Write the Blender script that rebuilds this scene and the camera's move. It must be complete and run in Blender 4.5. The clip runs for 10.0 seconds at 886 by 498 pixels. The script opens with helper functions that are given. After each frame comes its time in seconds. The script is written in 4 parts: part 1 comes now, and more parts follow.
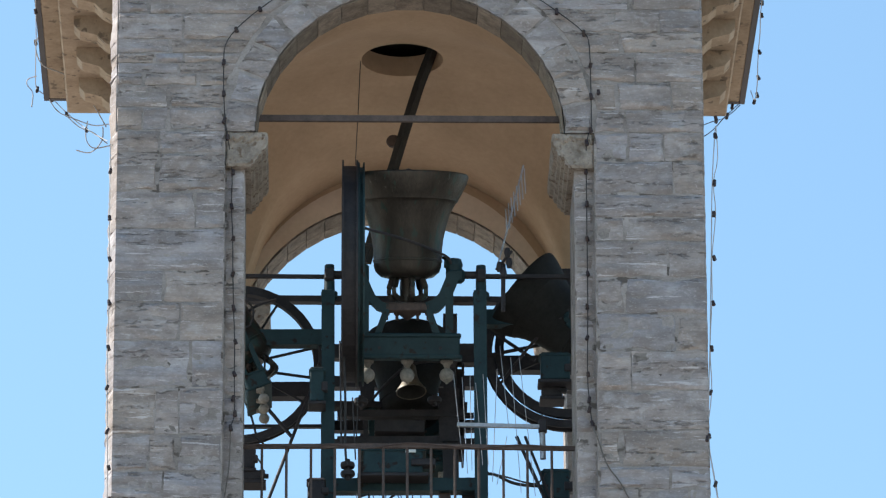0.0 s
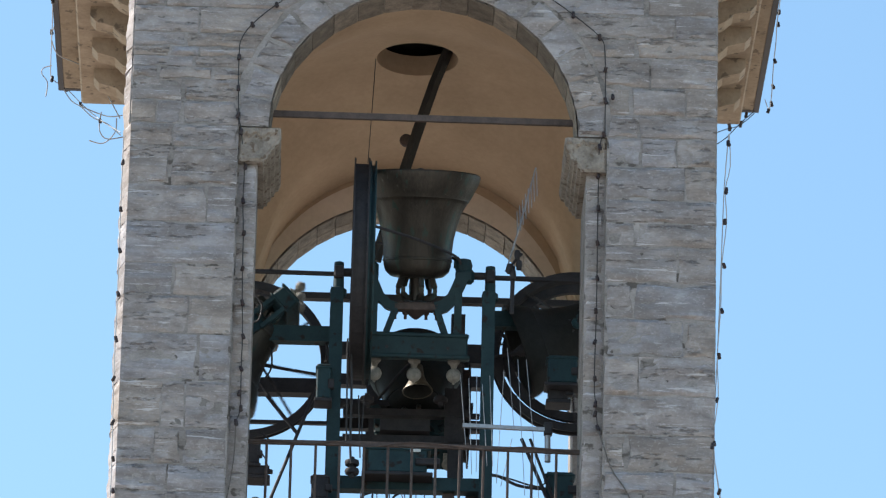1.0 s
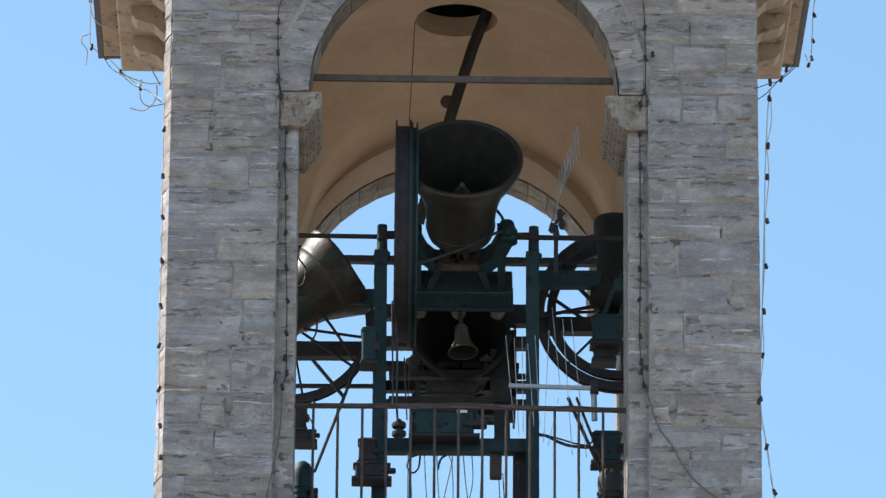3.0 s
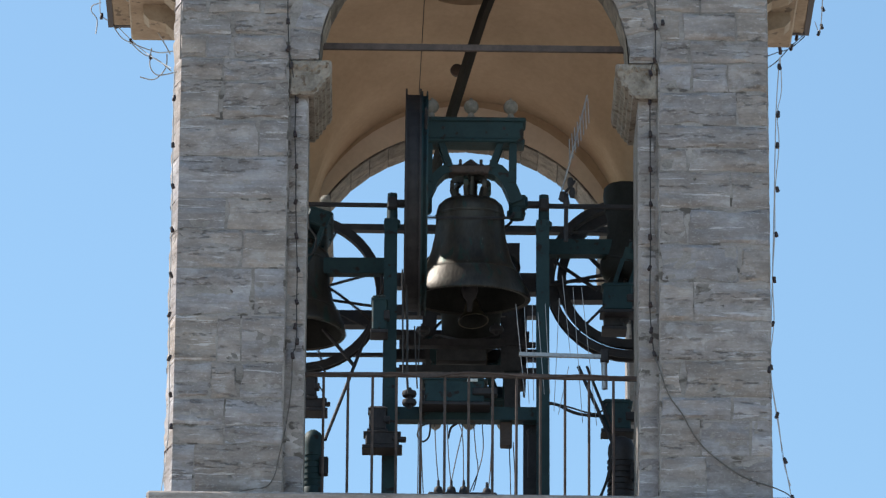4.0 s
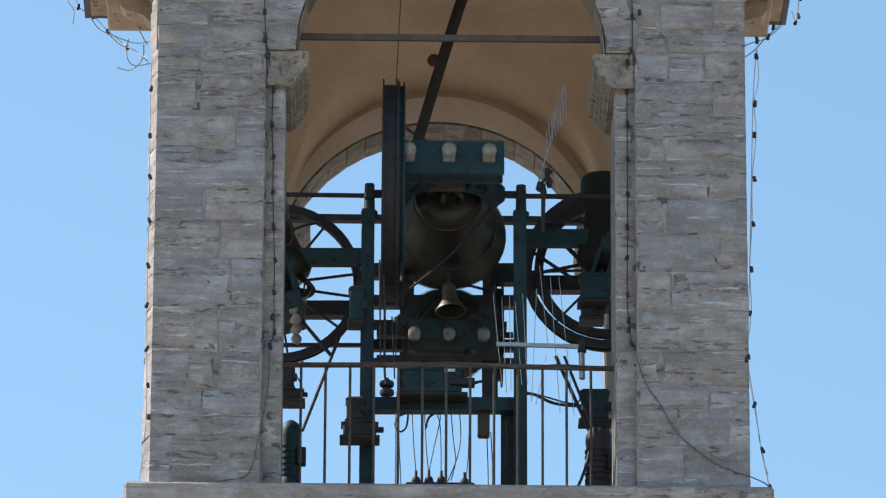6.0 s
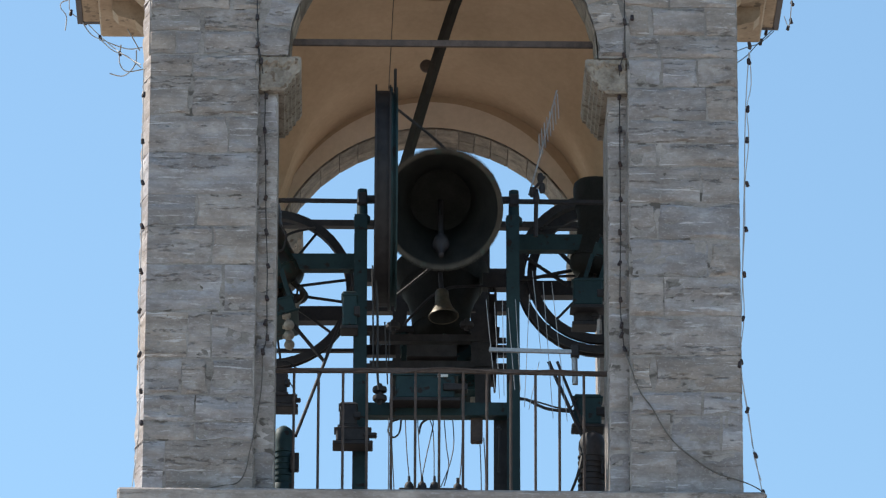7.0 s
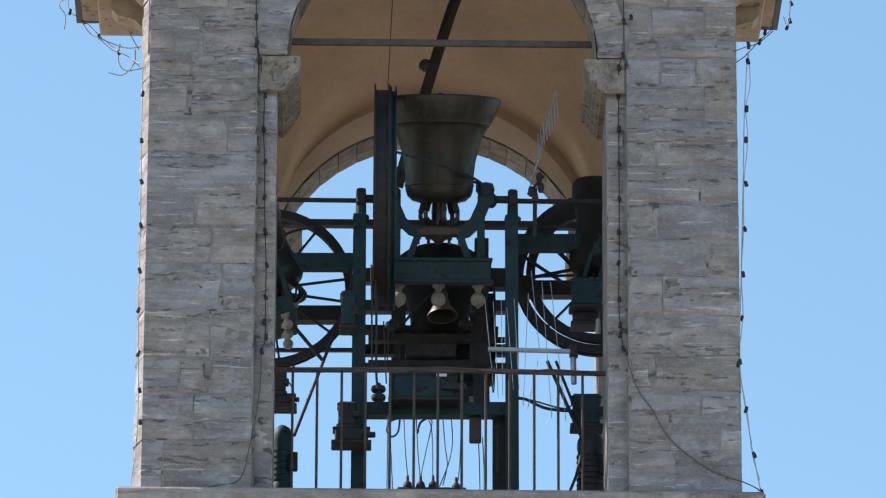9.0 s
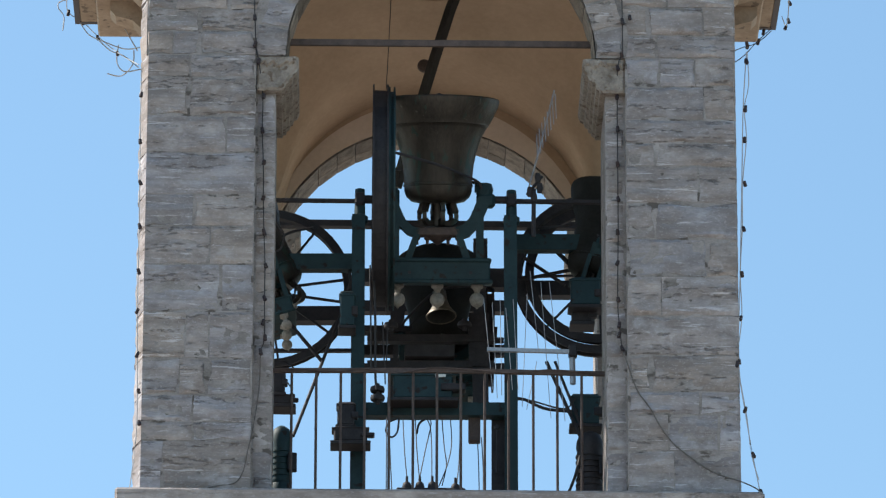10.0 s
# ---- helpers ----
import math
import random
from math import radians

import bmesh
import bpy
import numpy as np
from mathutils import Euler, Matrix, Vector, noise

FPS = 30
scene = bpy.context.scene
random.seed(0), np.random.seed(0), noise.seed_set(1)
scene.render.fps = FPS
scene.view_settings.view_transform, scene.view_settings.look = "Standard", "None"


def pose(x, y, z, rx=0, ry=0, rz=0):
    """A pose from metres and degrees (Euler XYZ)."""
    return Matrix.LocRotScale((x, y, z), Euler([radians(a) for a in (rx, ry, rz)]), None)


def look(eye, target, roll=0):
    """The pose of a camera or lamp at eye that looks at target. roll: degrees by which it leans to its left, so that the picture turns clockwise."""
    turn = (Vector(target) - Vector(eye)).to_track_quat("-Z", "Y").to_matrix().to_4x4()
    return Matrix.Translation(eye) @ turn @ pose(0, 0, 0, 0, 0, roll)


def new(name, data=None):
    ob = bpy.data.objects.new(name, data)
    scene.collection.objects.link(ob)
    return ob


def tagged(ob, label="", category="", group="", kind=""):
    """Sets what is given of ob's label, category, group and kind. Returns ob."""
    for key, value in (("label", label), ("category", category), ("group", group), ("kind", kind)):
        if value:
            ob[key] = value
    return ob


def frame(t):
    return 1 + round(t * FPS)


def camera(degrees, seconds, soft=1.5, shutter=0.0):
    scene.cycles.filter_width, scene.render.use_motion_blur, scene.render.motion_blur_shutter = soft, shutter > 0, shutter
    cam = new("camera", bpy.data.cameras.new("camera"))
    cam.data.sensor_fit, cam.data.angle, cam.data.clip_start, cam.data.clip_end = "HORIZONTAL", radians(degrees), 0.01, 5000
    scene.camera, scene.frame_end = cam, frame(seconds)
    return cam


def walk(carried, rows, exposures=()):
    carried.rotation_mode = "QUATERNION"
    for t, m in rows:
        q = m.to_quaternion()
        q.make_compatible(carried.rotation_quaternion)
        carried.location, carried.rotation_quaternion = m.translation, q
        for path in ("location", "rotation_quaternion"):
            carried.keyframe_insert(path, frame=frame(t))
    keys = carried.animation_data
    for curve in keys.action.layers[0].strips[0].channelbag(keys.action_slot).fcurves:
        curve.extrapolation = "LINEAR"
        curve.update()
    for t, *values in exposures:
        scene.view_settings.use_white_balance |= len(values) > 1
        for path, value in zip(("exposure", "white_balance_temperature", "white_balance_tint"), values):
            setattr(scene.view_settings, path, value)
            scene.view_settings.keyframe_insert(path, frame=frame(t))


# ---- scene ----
DEG = 2 * math.degrees(math.atan(784 / 11600))
cam = camera(DEG, 10.0, soft=1.25, shutter=0.4)
EYE_AT = (-0.7, -48.5, 1.6)
# seconds, yaw, pitch, lean: a hand-held zoom lens on the square below the tower
ROWS = [
    (0.0, -1.138, 21.814, -0.162),
    (0.5, -1.120, 21.838, 1.053),
    (1.0, -1.042, 21.815, 1.430),
    (1.5, -1.047, 21.774, 1.310),
    (2.0, -1.055, 21.698, 1.064),
    (2.5, -1.050, 21.649, 0.738),
    (2.7, -0.878, 21.555, 0.630),
    (2.8, -0.760, 21.517, 0.580),
    (2.9, -0.705, 21.499, 0.520),
    (3.0, -0.642, 21.468, 0.470),
    (3.1, -0.586, 21.447, 0.470),
    (3.2, -0.530, 21.431, 0.460),
    (4.3, -0.575, 21.115, 0.447),
    (4.5, -0.616, 21.087, 0.444),
    (5.0, -0.670, 21.072, 0.255),
    (5.2, -0.689, 21.073, 0.255),
    (6.5, -0.808, 21.138, 0.249),
    (7.0, -0.830, 21.157, 0.189),
    (7.5, -0.836, 21.163, 0.158),
    (8.0, -0.821, 21.141, 0.166),
    (8.5, -0.844, 21.156, 0.153),
    (9.0, -0.841, 21.152, 0.238),
    (9.5, -0.828, 21.139, 0.200),
    (10.0, -0.852, 21.156, 0.150),
]
walk(cam, [(t, pose(*EYE_AT, 90 + pi, 0, ya) @ pose(0, 0, 0, 0, 0, ro)) for t, ya, pi, ro in ROWS],
     exposures=((0.0, 0.66), (2.5, 0.68), (3.2, 0.52), (4.3, 0.44), (5.0, 0.42), (6.5, 0.46), (10.0, 0.46)))

# ---------------------------------------------------------------- light
SUN_FROM = Vector((-0.653, 0.238, 0.719)).normalized()
world = bpy.data.worlds.new("sky")
scene.world = world
world.use_nodes = True
wn = world.node_tree
sky = wn.nodes.new("ShaderNodeTexSky")
sky.sky_type = "NISHITA"
sky.sun_disc = False
sky.sun_elevation = math.asin(SUN_FROM.z)
sky.sun_rotation = math.atan2(SUN_FROM.x, SUN_FROM.y)
sky.altitude = 300
sky.air_density, sky.dust_density, sky.ozone_density = 1.0, 0.5, 0.6
tint = wn.nodes.new("ShaderNodeMix")
tint.data_type, tint.blend_type = "RGBA", "MULTIPLY"
tint.inputs[0].default_value, tint.inputs[7].default_value = 1.0, (0.86, 1.0, 0.975, 1)
wn.links.new(sky.outputs[0], tint.inputs[6])
wn.links.new(tint.outputs[2], wn.nodes["Background"].inputs[0])
wn.nodes["Background"].inputs[1].default_value = 0.15
sun_data = bpy.data.lights.new("sun", "SUN")
sun_data.energy, sun_data.angle, sun_data.color = 5.0, radians(0.5), (1.0, 0.94, 0.85)
sun = new("sun", sun_data)
sun.matrix_world = look(SUN_FROM * 60, (0, 0, 0))

# ---------------------------------------------------------------- materials


def surface(name, lo, hi, scale=6.0, rough=0.8, metal=0.0, bump=0.15, grain=60.0, vary=0.0, stretch=(1, 1, 1), wear=None, wear_at=0.62, spec=0.5):
    """A paint, stone or metal with large stains, fine grain and relief."""
    m = bpy.data.materials.new(name)
    m.use_nodes = True
    nt = m.node_tree
    b = nt.nodes["Principled BSDF"]
    N, L = nt.nodes.new, nt.links.new
    co = N("ShaderNodeTexCoord")
    mp = N("ShaderNodeMapping")
    mp.inputs["Scale"].default_value = stretch
    L(co.outputs["Object"], mp.inputs["Vector"])
    info = N("ShaderNodeObjectInfo")
    shift = N("ShaderNodeVectorMath")
    shift.operation = "MULTIPLY_ADD"
    L(info.outputs["Random"], shift.inputs[0])
    shift.inputs[1].default_value = (17.3, 9.1, 23.7)
    L(mp.outputs[0], shift.inputs[2])
    n1, n2 = N("ShaderNodeTexNoise"), N("ShaderNodeTexNoise")
    for n, s, d in ((n1, scale, 6), (n2, grain, 4)):
        n.inputs["Scale"].default_value, n.inputs["Detail"].default_value, n.inputs["Roughness"].default_value = s, d, 0.62
        L(shift.outputs[0], n.inputs["Vector"])
    mix = N("ShaderNodeMath")
    mix.operation = "MULTIPLY_ADD"
    L(n2.outputs[0], mix.inputs[0])
    mix.inputs[1].default_value = 0.45
    L(n1.outputs[0], mix.inputs[2])
    ramp = N("ShaderNodeValToRGB")
    ramp.color_ramp.elements[0].position, ramp.color_ramp.elements[0].color = 0.48, (*lo, 1)
    ramp.color_ramp.elements[1].position, ramp.color_ramp.elements[1].color = 0.95, (*hi, 1)
    L(mix.outputs[0], ramp.inputs[0])
    out = ramp.outputs[0]
    if wear:
        n3 = N("ShaderNodeTexNoise")
        n3.inputs["Scale"].default_value, n3.inputs["Detail"].default_value = scale * 2.3, 8
        L(shift.outputs[0], n3.inputs["Vector"])
        r3 = N("ShaderNodeValToRGB")
        r3.color_ramp.elements[0].position, r3.color_ramp.elements[1].position = wear_at, wear_at + 0.06
        L(n3.outputs[0], r3.inputs[0])
        mw = N("ShaderNodeMix")
        mw.data_type = "RGBA"
        L(r3.outputs[0], mw.inputs[0])
        L(out, mw.inputs[6])
        mw.inputs[7].default_value = (*wear, 1)
        out = mw.outputs[2]
    if vary:
        hs = N("ShaderNodeHueSaturation")
        mr = N("ShaderNodeMapRange")
        mr.inputs["To Min"].default_value, mr.inputs["To Max"].default_value = 1 - vary, 1 + vary
        L(info.outputs["Random"], mr.inputs["Value"])
        L(mr.outputs[0], hs.inputs["Value"])
        L(out, hs.inputs["Color"])
        out = hs.outputs[0]
    L(out, b.inputs["Base Color"])
    b.inputs["Roughness"].default_value, b.inputs["Metallic"].default_value = rough, metal
    b.inputs["Specular IOR Level"].default_value = spec
    if bump:
        bp = N("ShaderNodeBump")
        bp.inputs["Strength"].default_value, bp.inputs["Distance"].default_value = bump, 0.02
        L(mix.outputs[0], bp.inputs["Height"])
        L(bp.outputs[0], b.inputs["Normal"])
    return m




def limestone(name, lo, hi, brown, pale):
    """Weathered bedded limestone: blocks of bluish or brownish grey, soft beds, rows of dark pits in some of them, damp stains and pale scuffs."""
    m = surface(name, lo, hi, 2.6, 0.92, bump=0.5, grain=24, vary=0.13, stretch=(1, 1, 2.4), spec=0.25)
    nt = m.node_tree
    N, L = nt.nodes.new, nt.links.new
    b = nt.nodes["Principled BSDF"]
    out = b.inputs["Base Color"].links[0].from_socket
    geo, info = N("ShaderNodeNewGeometry"), N("ShaderNodeObjectInfo")
    own = N("ShaderNodeVectorMath")
    own.operation = "MULTIPLY_ADD"
    L(info.outputs["Random"], own.inputs[0])
    own.inputs[1].default_value = (31.0, 11.0, 57.0)
    L(geo.outputs["Position"], own.inputs[2])
    bump = b.inputs["Normal"].links[0].from_node

    def mask(scale, stretch, at, width, detail=6, rough=0.6, single=False):
        mp, n, r = N("ShaderNodeMapping"), N("ShaderNodeTexNoise"), N("ShaderNodeValToRGB")
        mp.inputs["Scale"].default_value = stretch
        L(own.outputs[0] if single else geo.outputs["Position"], mp.inputs["Vector"])
        L(mp.outputs[0], n.inputs["Vector"])
        n.inputs["Scale"].default_value, n.inputs["Detail"].default_value, n.inputs["Roughness"].default_value = scale, detail, rough
        r.color_ramp.elements[0].position, r.color_ramp.elements[1].position = at, at + width
        L(n.outputs[0], r.inputs[0])
        return r.outputs[0]

    def times(p, q):
        k = N("ShaderNodeMath")
        k.operation = "MULTIPLY"
        L(p, k.inputs[0])
        if isinstance(q, float):
            k.inputs[1].default_value = q
        else:
            L(q, k.inputs[1])
        return k.outputs[0]

    def blend(fac, colour, amount, kind="MIX"):
        nonlocal out
        mx = N("ShaderNodeMix")
        mx.data_type, mx.blend_type = "RGBA", kind
        if fac is None:
            mx.inputs[0].default_value = amount
        else:
            L(times(fac, amount), mx.inputs[0])
        L(out, mx.inputs[6])
        if isinstance(colour, tuple):
            mx.inputs[7].default_value = (*colour, 1)
        else:
            L(colour, mx.inputs[7])
        out = mx.outputs[2]

    cast = N("ShaderNodeValToRGB")
    fract = N("ShaderNodeMath")
    fract.operation = "FRACT"
    L(times(info.outputs["Random"], 13.7), fract.inputs[0])
    cast.color_ramp.elements[0].position, cast.color_ramp.elements[0].color = 0.1, (0.96, 0.985, 1.03, 1)
    cast.color_ramp.elements[1].position, cast.color_ramp.elements[1].color = 0.9, (1.05, 0.985, 0.90, 1)
    L(fract.outputs[0], cast.inputs[0])
    blend(None, cast.outputs[0], 1.0, "MULTIPLY")
    blend(mask(1.0, (0.5, 0.5, 15), 0.46, 0.2, 5, 0.6, True), brown, 0.45)
    blend(mask(2.2, (1, 1, 2.4), 0.47, 0.16), brown, 0.6)
    blend(mask(3.1, (1, 1, 1.3), 0.56, 0.08), pale, 0.3)
    blend(mask(4.3, (1.2, 1.2, 1.0), 0.54, 0.05, 9, 0.68), tuple(1.15 * c for c in brown), 0.3)
    blend(mask(2.6, (0.7, 0.7, 9), 0.595, 0.04, 8, 0.72, True), tuple(1.15 * c for c in pale), 0.6)
    beds = mask(1.3, (0.3, 0.3, 10.0), 0.54, 0.06, 3, 0.5, True)
    pits = times(mask(9.0, (0.8, 0.8, 3.2), 0.53, 0.07, 6, 0.7), beds)
    blend(pits, tuple(0.62 * c for c in brown), 0.62)
    cracks = mask(3.4, (0.6, 0.6, 7.0), 0.645, 0.05, 8, 0.72)
    blend(cracks, tuple(0.62 * c for c in brown), 0.5)
    speck = mask(38.0, (1, 1, 1.6), 0.57, 0.10, 4, 0.6)
    blend(speck, pale, 0.3)
    L(out, b.inputs["Base Color"])
    bp = N("ShaderNodeBump")
    bp.invert = True
    bp.inputs["Strength"].default_value, bp.inputs["Distance"].default_value = 0.65, 0.02
    L(pits, bp.inputs["Height"])
    L(bump.outputs[0], bp.inputs["Normal"])
    L(bp.outputs[0], b.inputs["Normal"])
    return m


STONE = limestone("grey_limestone", (0.236, 0.205, 0.200), (0.452, 0.404, 0.396), (0.196, 0.160, 0.143), (0.60, 0.555, 0.56))
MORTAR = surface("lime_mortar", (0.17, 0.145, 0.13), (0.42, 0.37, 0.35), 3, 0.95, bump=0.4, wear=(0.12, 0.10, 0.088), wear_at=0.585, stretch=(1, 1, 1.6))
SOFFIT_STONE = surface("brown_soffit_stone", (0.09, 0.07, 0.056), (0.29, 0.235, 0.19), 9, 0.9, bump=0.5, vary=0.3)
PLASTER = surface("ochre_plaster", (0.38, 0.262, 0.172), (0.50, 0.355, 0.24), 1.3, 0.95, bump=0.12, grain=22)
IMPOST = surface("brown_stained_stone", (0.15, 0.118, 0.095), (0.40, 0.34, 0.29), 8, 0.9, bump=0.7, grain=40, wear=(0.15, 0.105, 0.075), wear_at=0.57)
CORNICE = surface("buff_cornice_plaster", (0.25, 0.175, 0.118), (0.42, 0.315, 0.225), 5, 0.95, bump=0.3, grain=30, wear=(0.17, 0.125, 0.09), wear_at=0.6)
# lighter copy of the plaster: light on the arch ring put into its colour
LIT_PLASTER = surface("lit_reveal_plaster", (0.58, 0.475, 0.385), (0.72, 0.60, 0.50), 2.5, 0.95, bump=0.15, grain=22)
GREEN = surface("dark_green_paint", (0.012, 0.030, 0.036), (0.022, 0.053, 0.060), 5, 0.62, spec=0.3, bump=0.06, wear=(0.020, 0.014, 0.011), wear_at=0.60)
STEEL = surface("dark_oiled_steel", (0.020, 0.019, 0.022), (0.048, 0.042, 0.045), 9, 0.65, spec=0.3, bump=0.06)
RUST = surface("rusty_iron", (0.05, 0.035, 0.032), (0.12, 0.085, 0.072), 12, 0.8, bump=0.15)
BRONZE = surface("dull_bell_bronze", (0.022, 0.019, 0.016), (0.070, 0.058, 0.047), 3.2, 0.45, metal=0.55, bump=0.28, grain=26, stretch=(1.8, 1.8, 0.6), wear=(0.030, 0.050, 0.042), wear_at=0.57)


def add_drips(m, colour, amount):
    """Pale chalky runs and splashes down a bell's side."""
    nt = m.node_tree
    N, L = nt.nodes.new, nt.links.new
    b = nt.nodes["Principled BSDF"]
    co, mp, n, r, mx = (N("ShaderNode" + k) for k in ("TexCoord", "Mapping", "TexNoise", "ValToRGB", "Mix"))
    mp.inputs["Scale"].default_value = (11, 11, 1.5)
    n.inputs["Scale"].default_value, n.inputs["Detail"].default_value, n.inputs["Roughness"].default_value = 2.6, 7, 0.7
    r.color_ramp.elements[0].position, r.color_ramp.elements[1].position = 0.64, 0.72
    r.color_ramp.elements[1].color = (amount, amount, amount, 1)
    L(co.outputs["Object"], mp.inputs["Vector"])
    L(mp.outputs[0], n.inputs["Vector"])
    L(n.outputs[0], r.inputs[0])
    mx.data_type = "RGBA"
    L(r.outputs[0], mx.inputs[0])
    L(b.inputs["Base Color"].links[0].from_socket, mx.inputs[6])
    mx.inputs[7].default_value = (*colour, 1)
    L(mx.outputs[2], b.inputs["Base Color"])


add_drips(BRONZE, (0.26, 0.25, 0.21), 0.7)
BRASS = surface("weathered_brass", (0.048, 0.04, 0.028), (0.14, 0.117, 0.083), 14, 0.5, metal=0.4, bump=0.08)
CONCRETE = surface("pale_cast_finial", (0.16, 0.145, 0.125), (0.36, 0.33, 0.29), 16, 0.85, bump=0.3)
# near-black copy of the bell bronze: shade put into the colour
SHADED_BRONZE = surface("shaded_bronze", (0.011, 0.011, 0.010), (0.028, 0.027, 0.025), 6, 0.7, bump=0.1, spec=0.15)
ALLOY = surface("dull_aluminium", (0.32, 0.31, 0.32), (0.46, 0.45, 0.46), 30, 0.45, metal=0.6, bump=0.03)
CABLE = surface("black_cable", (0.02, 0.018, 0.02), (0.045, 0.04, 0.04), 20, 0.7, bump=0)
GREY_CABLE = surface("grey_cable", (0.34, 0.33, 0.34), (0.52, 0.50, 0.50), 20, 0.7, bump=0)
DUSTY_CABLE = surface("dusty_brown_cable", (0.09, 0.075, 0.065), (0.17, 0.145, 0.13), 20, 0.8, bump=0)
BULB = surface("dark_lamp_holder", (0.012, 0.008, 0.009), (0.045, 0.022, 0.022), 30, 0.5, bump=0)
FLOOR = surface("bounce_dimming_floor", (0.06, 0.05, 0.042), (0.13, 0.11, 0.09), 4, 0.9, bump=0.2)
TIMBER = surface("black_weathered_timber", (0.008, 0.007, 0.006), (0.035, 0.03, 0.026), 9, 0.85, bump=0.4, stretch=(1, 1, 0.25), wear=(0.16, 0.14, 0.12), wear_at=0.68)
EDGE = surface("brown_painted_gutter", (0.028, 0.018, 0.022), (0.05, 0.034, 0.036), 9, 0.5, bump=0.05)
TILE = surface("terracotta_tile", (0.28, 0.13, 0.08), (0.45, 0.25, 0.16), 6, 0.9, vary=0.2)
GROUND = surface("pale_paving", (0.24, 0.22, 0.19), (0.36, 0.33, 0.29), 0.4, 0.9, bump=0.1, grain=4)
WHITE = surface("white_plate", (0.7, 0.7, 0.68), (0.8, 0.8, 0.78), 20, 0.5, bump=0)

# ---------------------------------------------------------------- mesh tools


def link(name, bm, mat, parent=None, label="", smooth=False, mats=()):
    bmesh.ops.recalc_face_normals(bm, faces=bm.faces)
    me = bpy.data.meshes.new(name)
    bm.to_mesh(me)
    bm.free()
    for m in (mat, *mats):
        me.materials.append(m)
    if smooth:
        me.shade_smooth()
        me.set_sharp_from_angle(angle=radians(38))
    ob = new(name, me)
    if parent:
        ob.parent = parent
    if label:
        tagged(ob, label)
    return ob


def part(name, bm, mat, parent, label="", smooth=False):
    return link(name, bm, mat, parent, label, smooth)


def thing(name, at, label, category, group=""):
    ob = new(name)
    ob.location = at
    ob.empty_display_size = 0.1
    return tagged(ob, label, category, group)


def box(bm, a, b, bevel=0.0):
    vs = [bm.verts.new((x, y, z)) for x in (a[0], b[0]) for y in (a[1], b[1]) for z in (a[2], b[2])]
    fs = [bm.faces.new([vs[i] for i in f]) for f in ((0, 1, 3, 2), (4, 6, 7, 5), (0, 4, 5, 1), (2, 3, 7, 6), (0, 2, 6, 4), (1, 5, 7, 3))]
    if bevel:
        bmesh.ops.bevel(bm, geom=list({e for f in fs for e in f.edges}), offset=bevel, segments=1, affect="EDGES")
    return bm


def frame_of(d, up=(0, 0, 1)):
    d = Vector(d).normalized()
    u = Vector(up)
    if abs(d.dot(u)) > 0.98:
        u = Vector((0, 1, 0))
    s = d.cross(u).normalized()
    return s, s.cross(d).normalized(), d


def sweep(bm, pts, prof, close=False, cap=True, up=(0, 0, 1)):
    """Carry a closed profile of (side, up) pairs along points."""
    pts = [Vector(p) for p in pts]
    n = len(pts)
    rings = []
    for i, p in enumerate(pts):
        a, b = (pts[i - 1], pts[(i + 1) % n]) if close else (pts[max(i - 1, 0)], pts[min(i + 1, n - 1)])
        s, u, _ = frame_of(b - a, up)
        rings.append([bm.verts.new(p + s * q[0] + u * q[1]) for q in prof])
    k = len(prof)
    for i in range(n if close else n - 1):
        r0, r1 = rings[i], rings[(i + 1) % n]
        for j in range(k):
            bm.faces.new((r0[j], r0[(j + 1) % k], r1[(j + 1) % k], r1[j]))
    if cap and not close:
        bm.faces.new(rings[0])
        bm.faces.new(rings[-1])
    return bm


def circle(r, n=8):
    return [(r * math.cos(2 * math.pi * i / n), r * math.sin(2 * math.pi * i / n)) for i in range(n)]


def rect(w, h):
    return [(-w / 2, -h / 2), (w / 2, -h / 2), (w / 2, h / 2), (-w / 2, h / 2)]


def channel(w, h, t=0.014):
    """A rolled steel channel, open at the back."""
    return [(-w / 2, -h / 2), (w / 2, -h / 2), (w / 2, -h / 2 + t), (-w / 2 + t, -h / 2 + t), (-w / 2 + t, h / 2 - t), (w / 2, h / 2 - t), (w / 2, h / 2), (-w / 2, h / 2)]


def lathe(bm, prof, n=40, axis="z", at=(0, 0, 0), close=False):
    rings = []
    for r, h in prof:
        ring = []
        for i in range(n):
            a = 2 * math.pi * i / n
            c, s = r * math.cos(a), r * math.sin(a)
            v = {"z": (c, s, h), "x": (h, c, s), "y": (c, h, s)}[axis]
            ring.append(bm.verts.new(Vector(v) + Vector(at)))
        rings.append(ring)
    m = len(rings)
    for i in range(m if close else m - 1):
        for j in range(n):
            a, b = rings[i], rings[(i + 1) % m]
            bm.faces.new((a[j], a[(j + 1) % n], b[(j + 1) % n], b[j]))
    if not close:
        for ring in (rings[0], rings[-1]):
            if (ring[0].co - ring[n // 2].co).length > 1e-4:
                bm.faces.new(ring)
    return bm


def smooth_line(pts, n=5):
    """A rounded line through the points."""
    pts = [Vector(p) for p in pts]
    out = []
    for i in range(len(pts) - 1):
        p0, p1, p2, p3 = pts[max(i - 1, 0)], pts[i], pts[i + 1], pts[min(i + 2, len(pts) - 1)]
        for j in range(n):
            t = j / n
            out.append(0.5 * ((2 * p1) + (p2 - p0) * t + (2 * p0 - 5 * p1 + 4 * p2 - p3) * t * t + (3 * p1 - p0 - 3 * p2 + p3) * t ** 3))
    return out + [pts[-1]]


def bm_new():
    return bmesh.new()


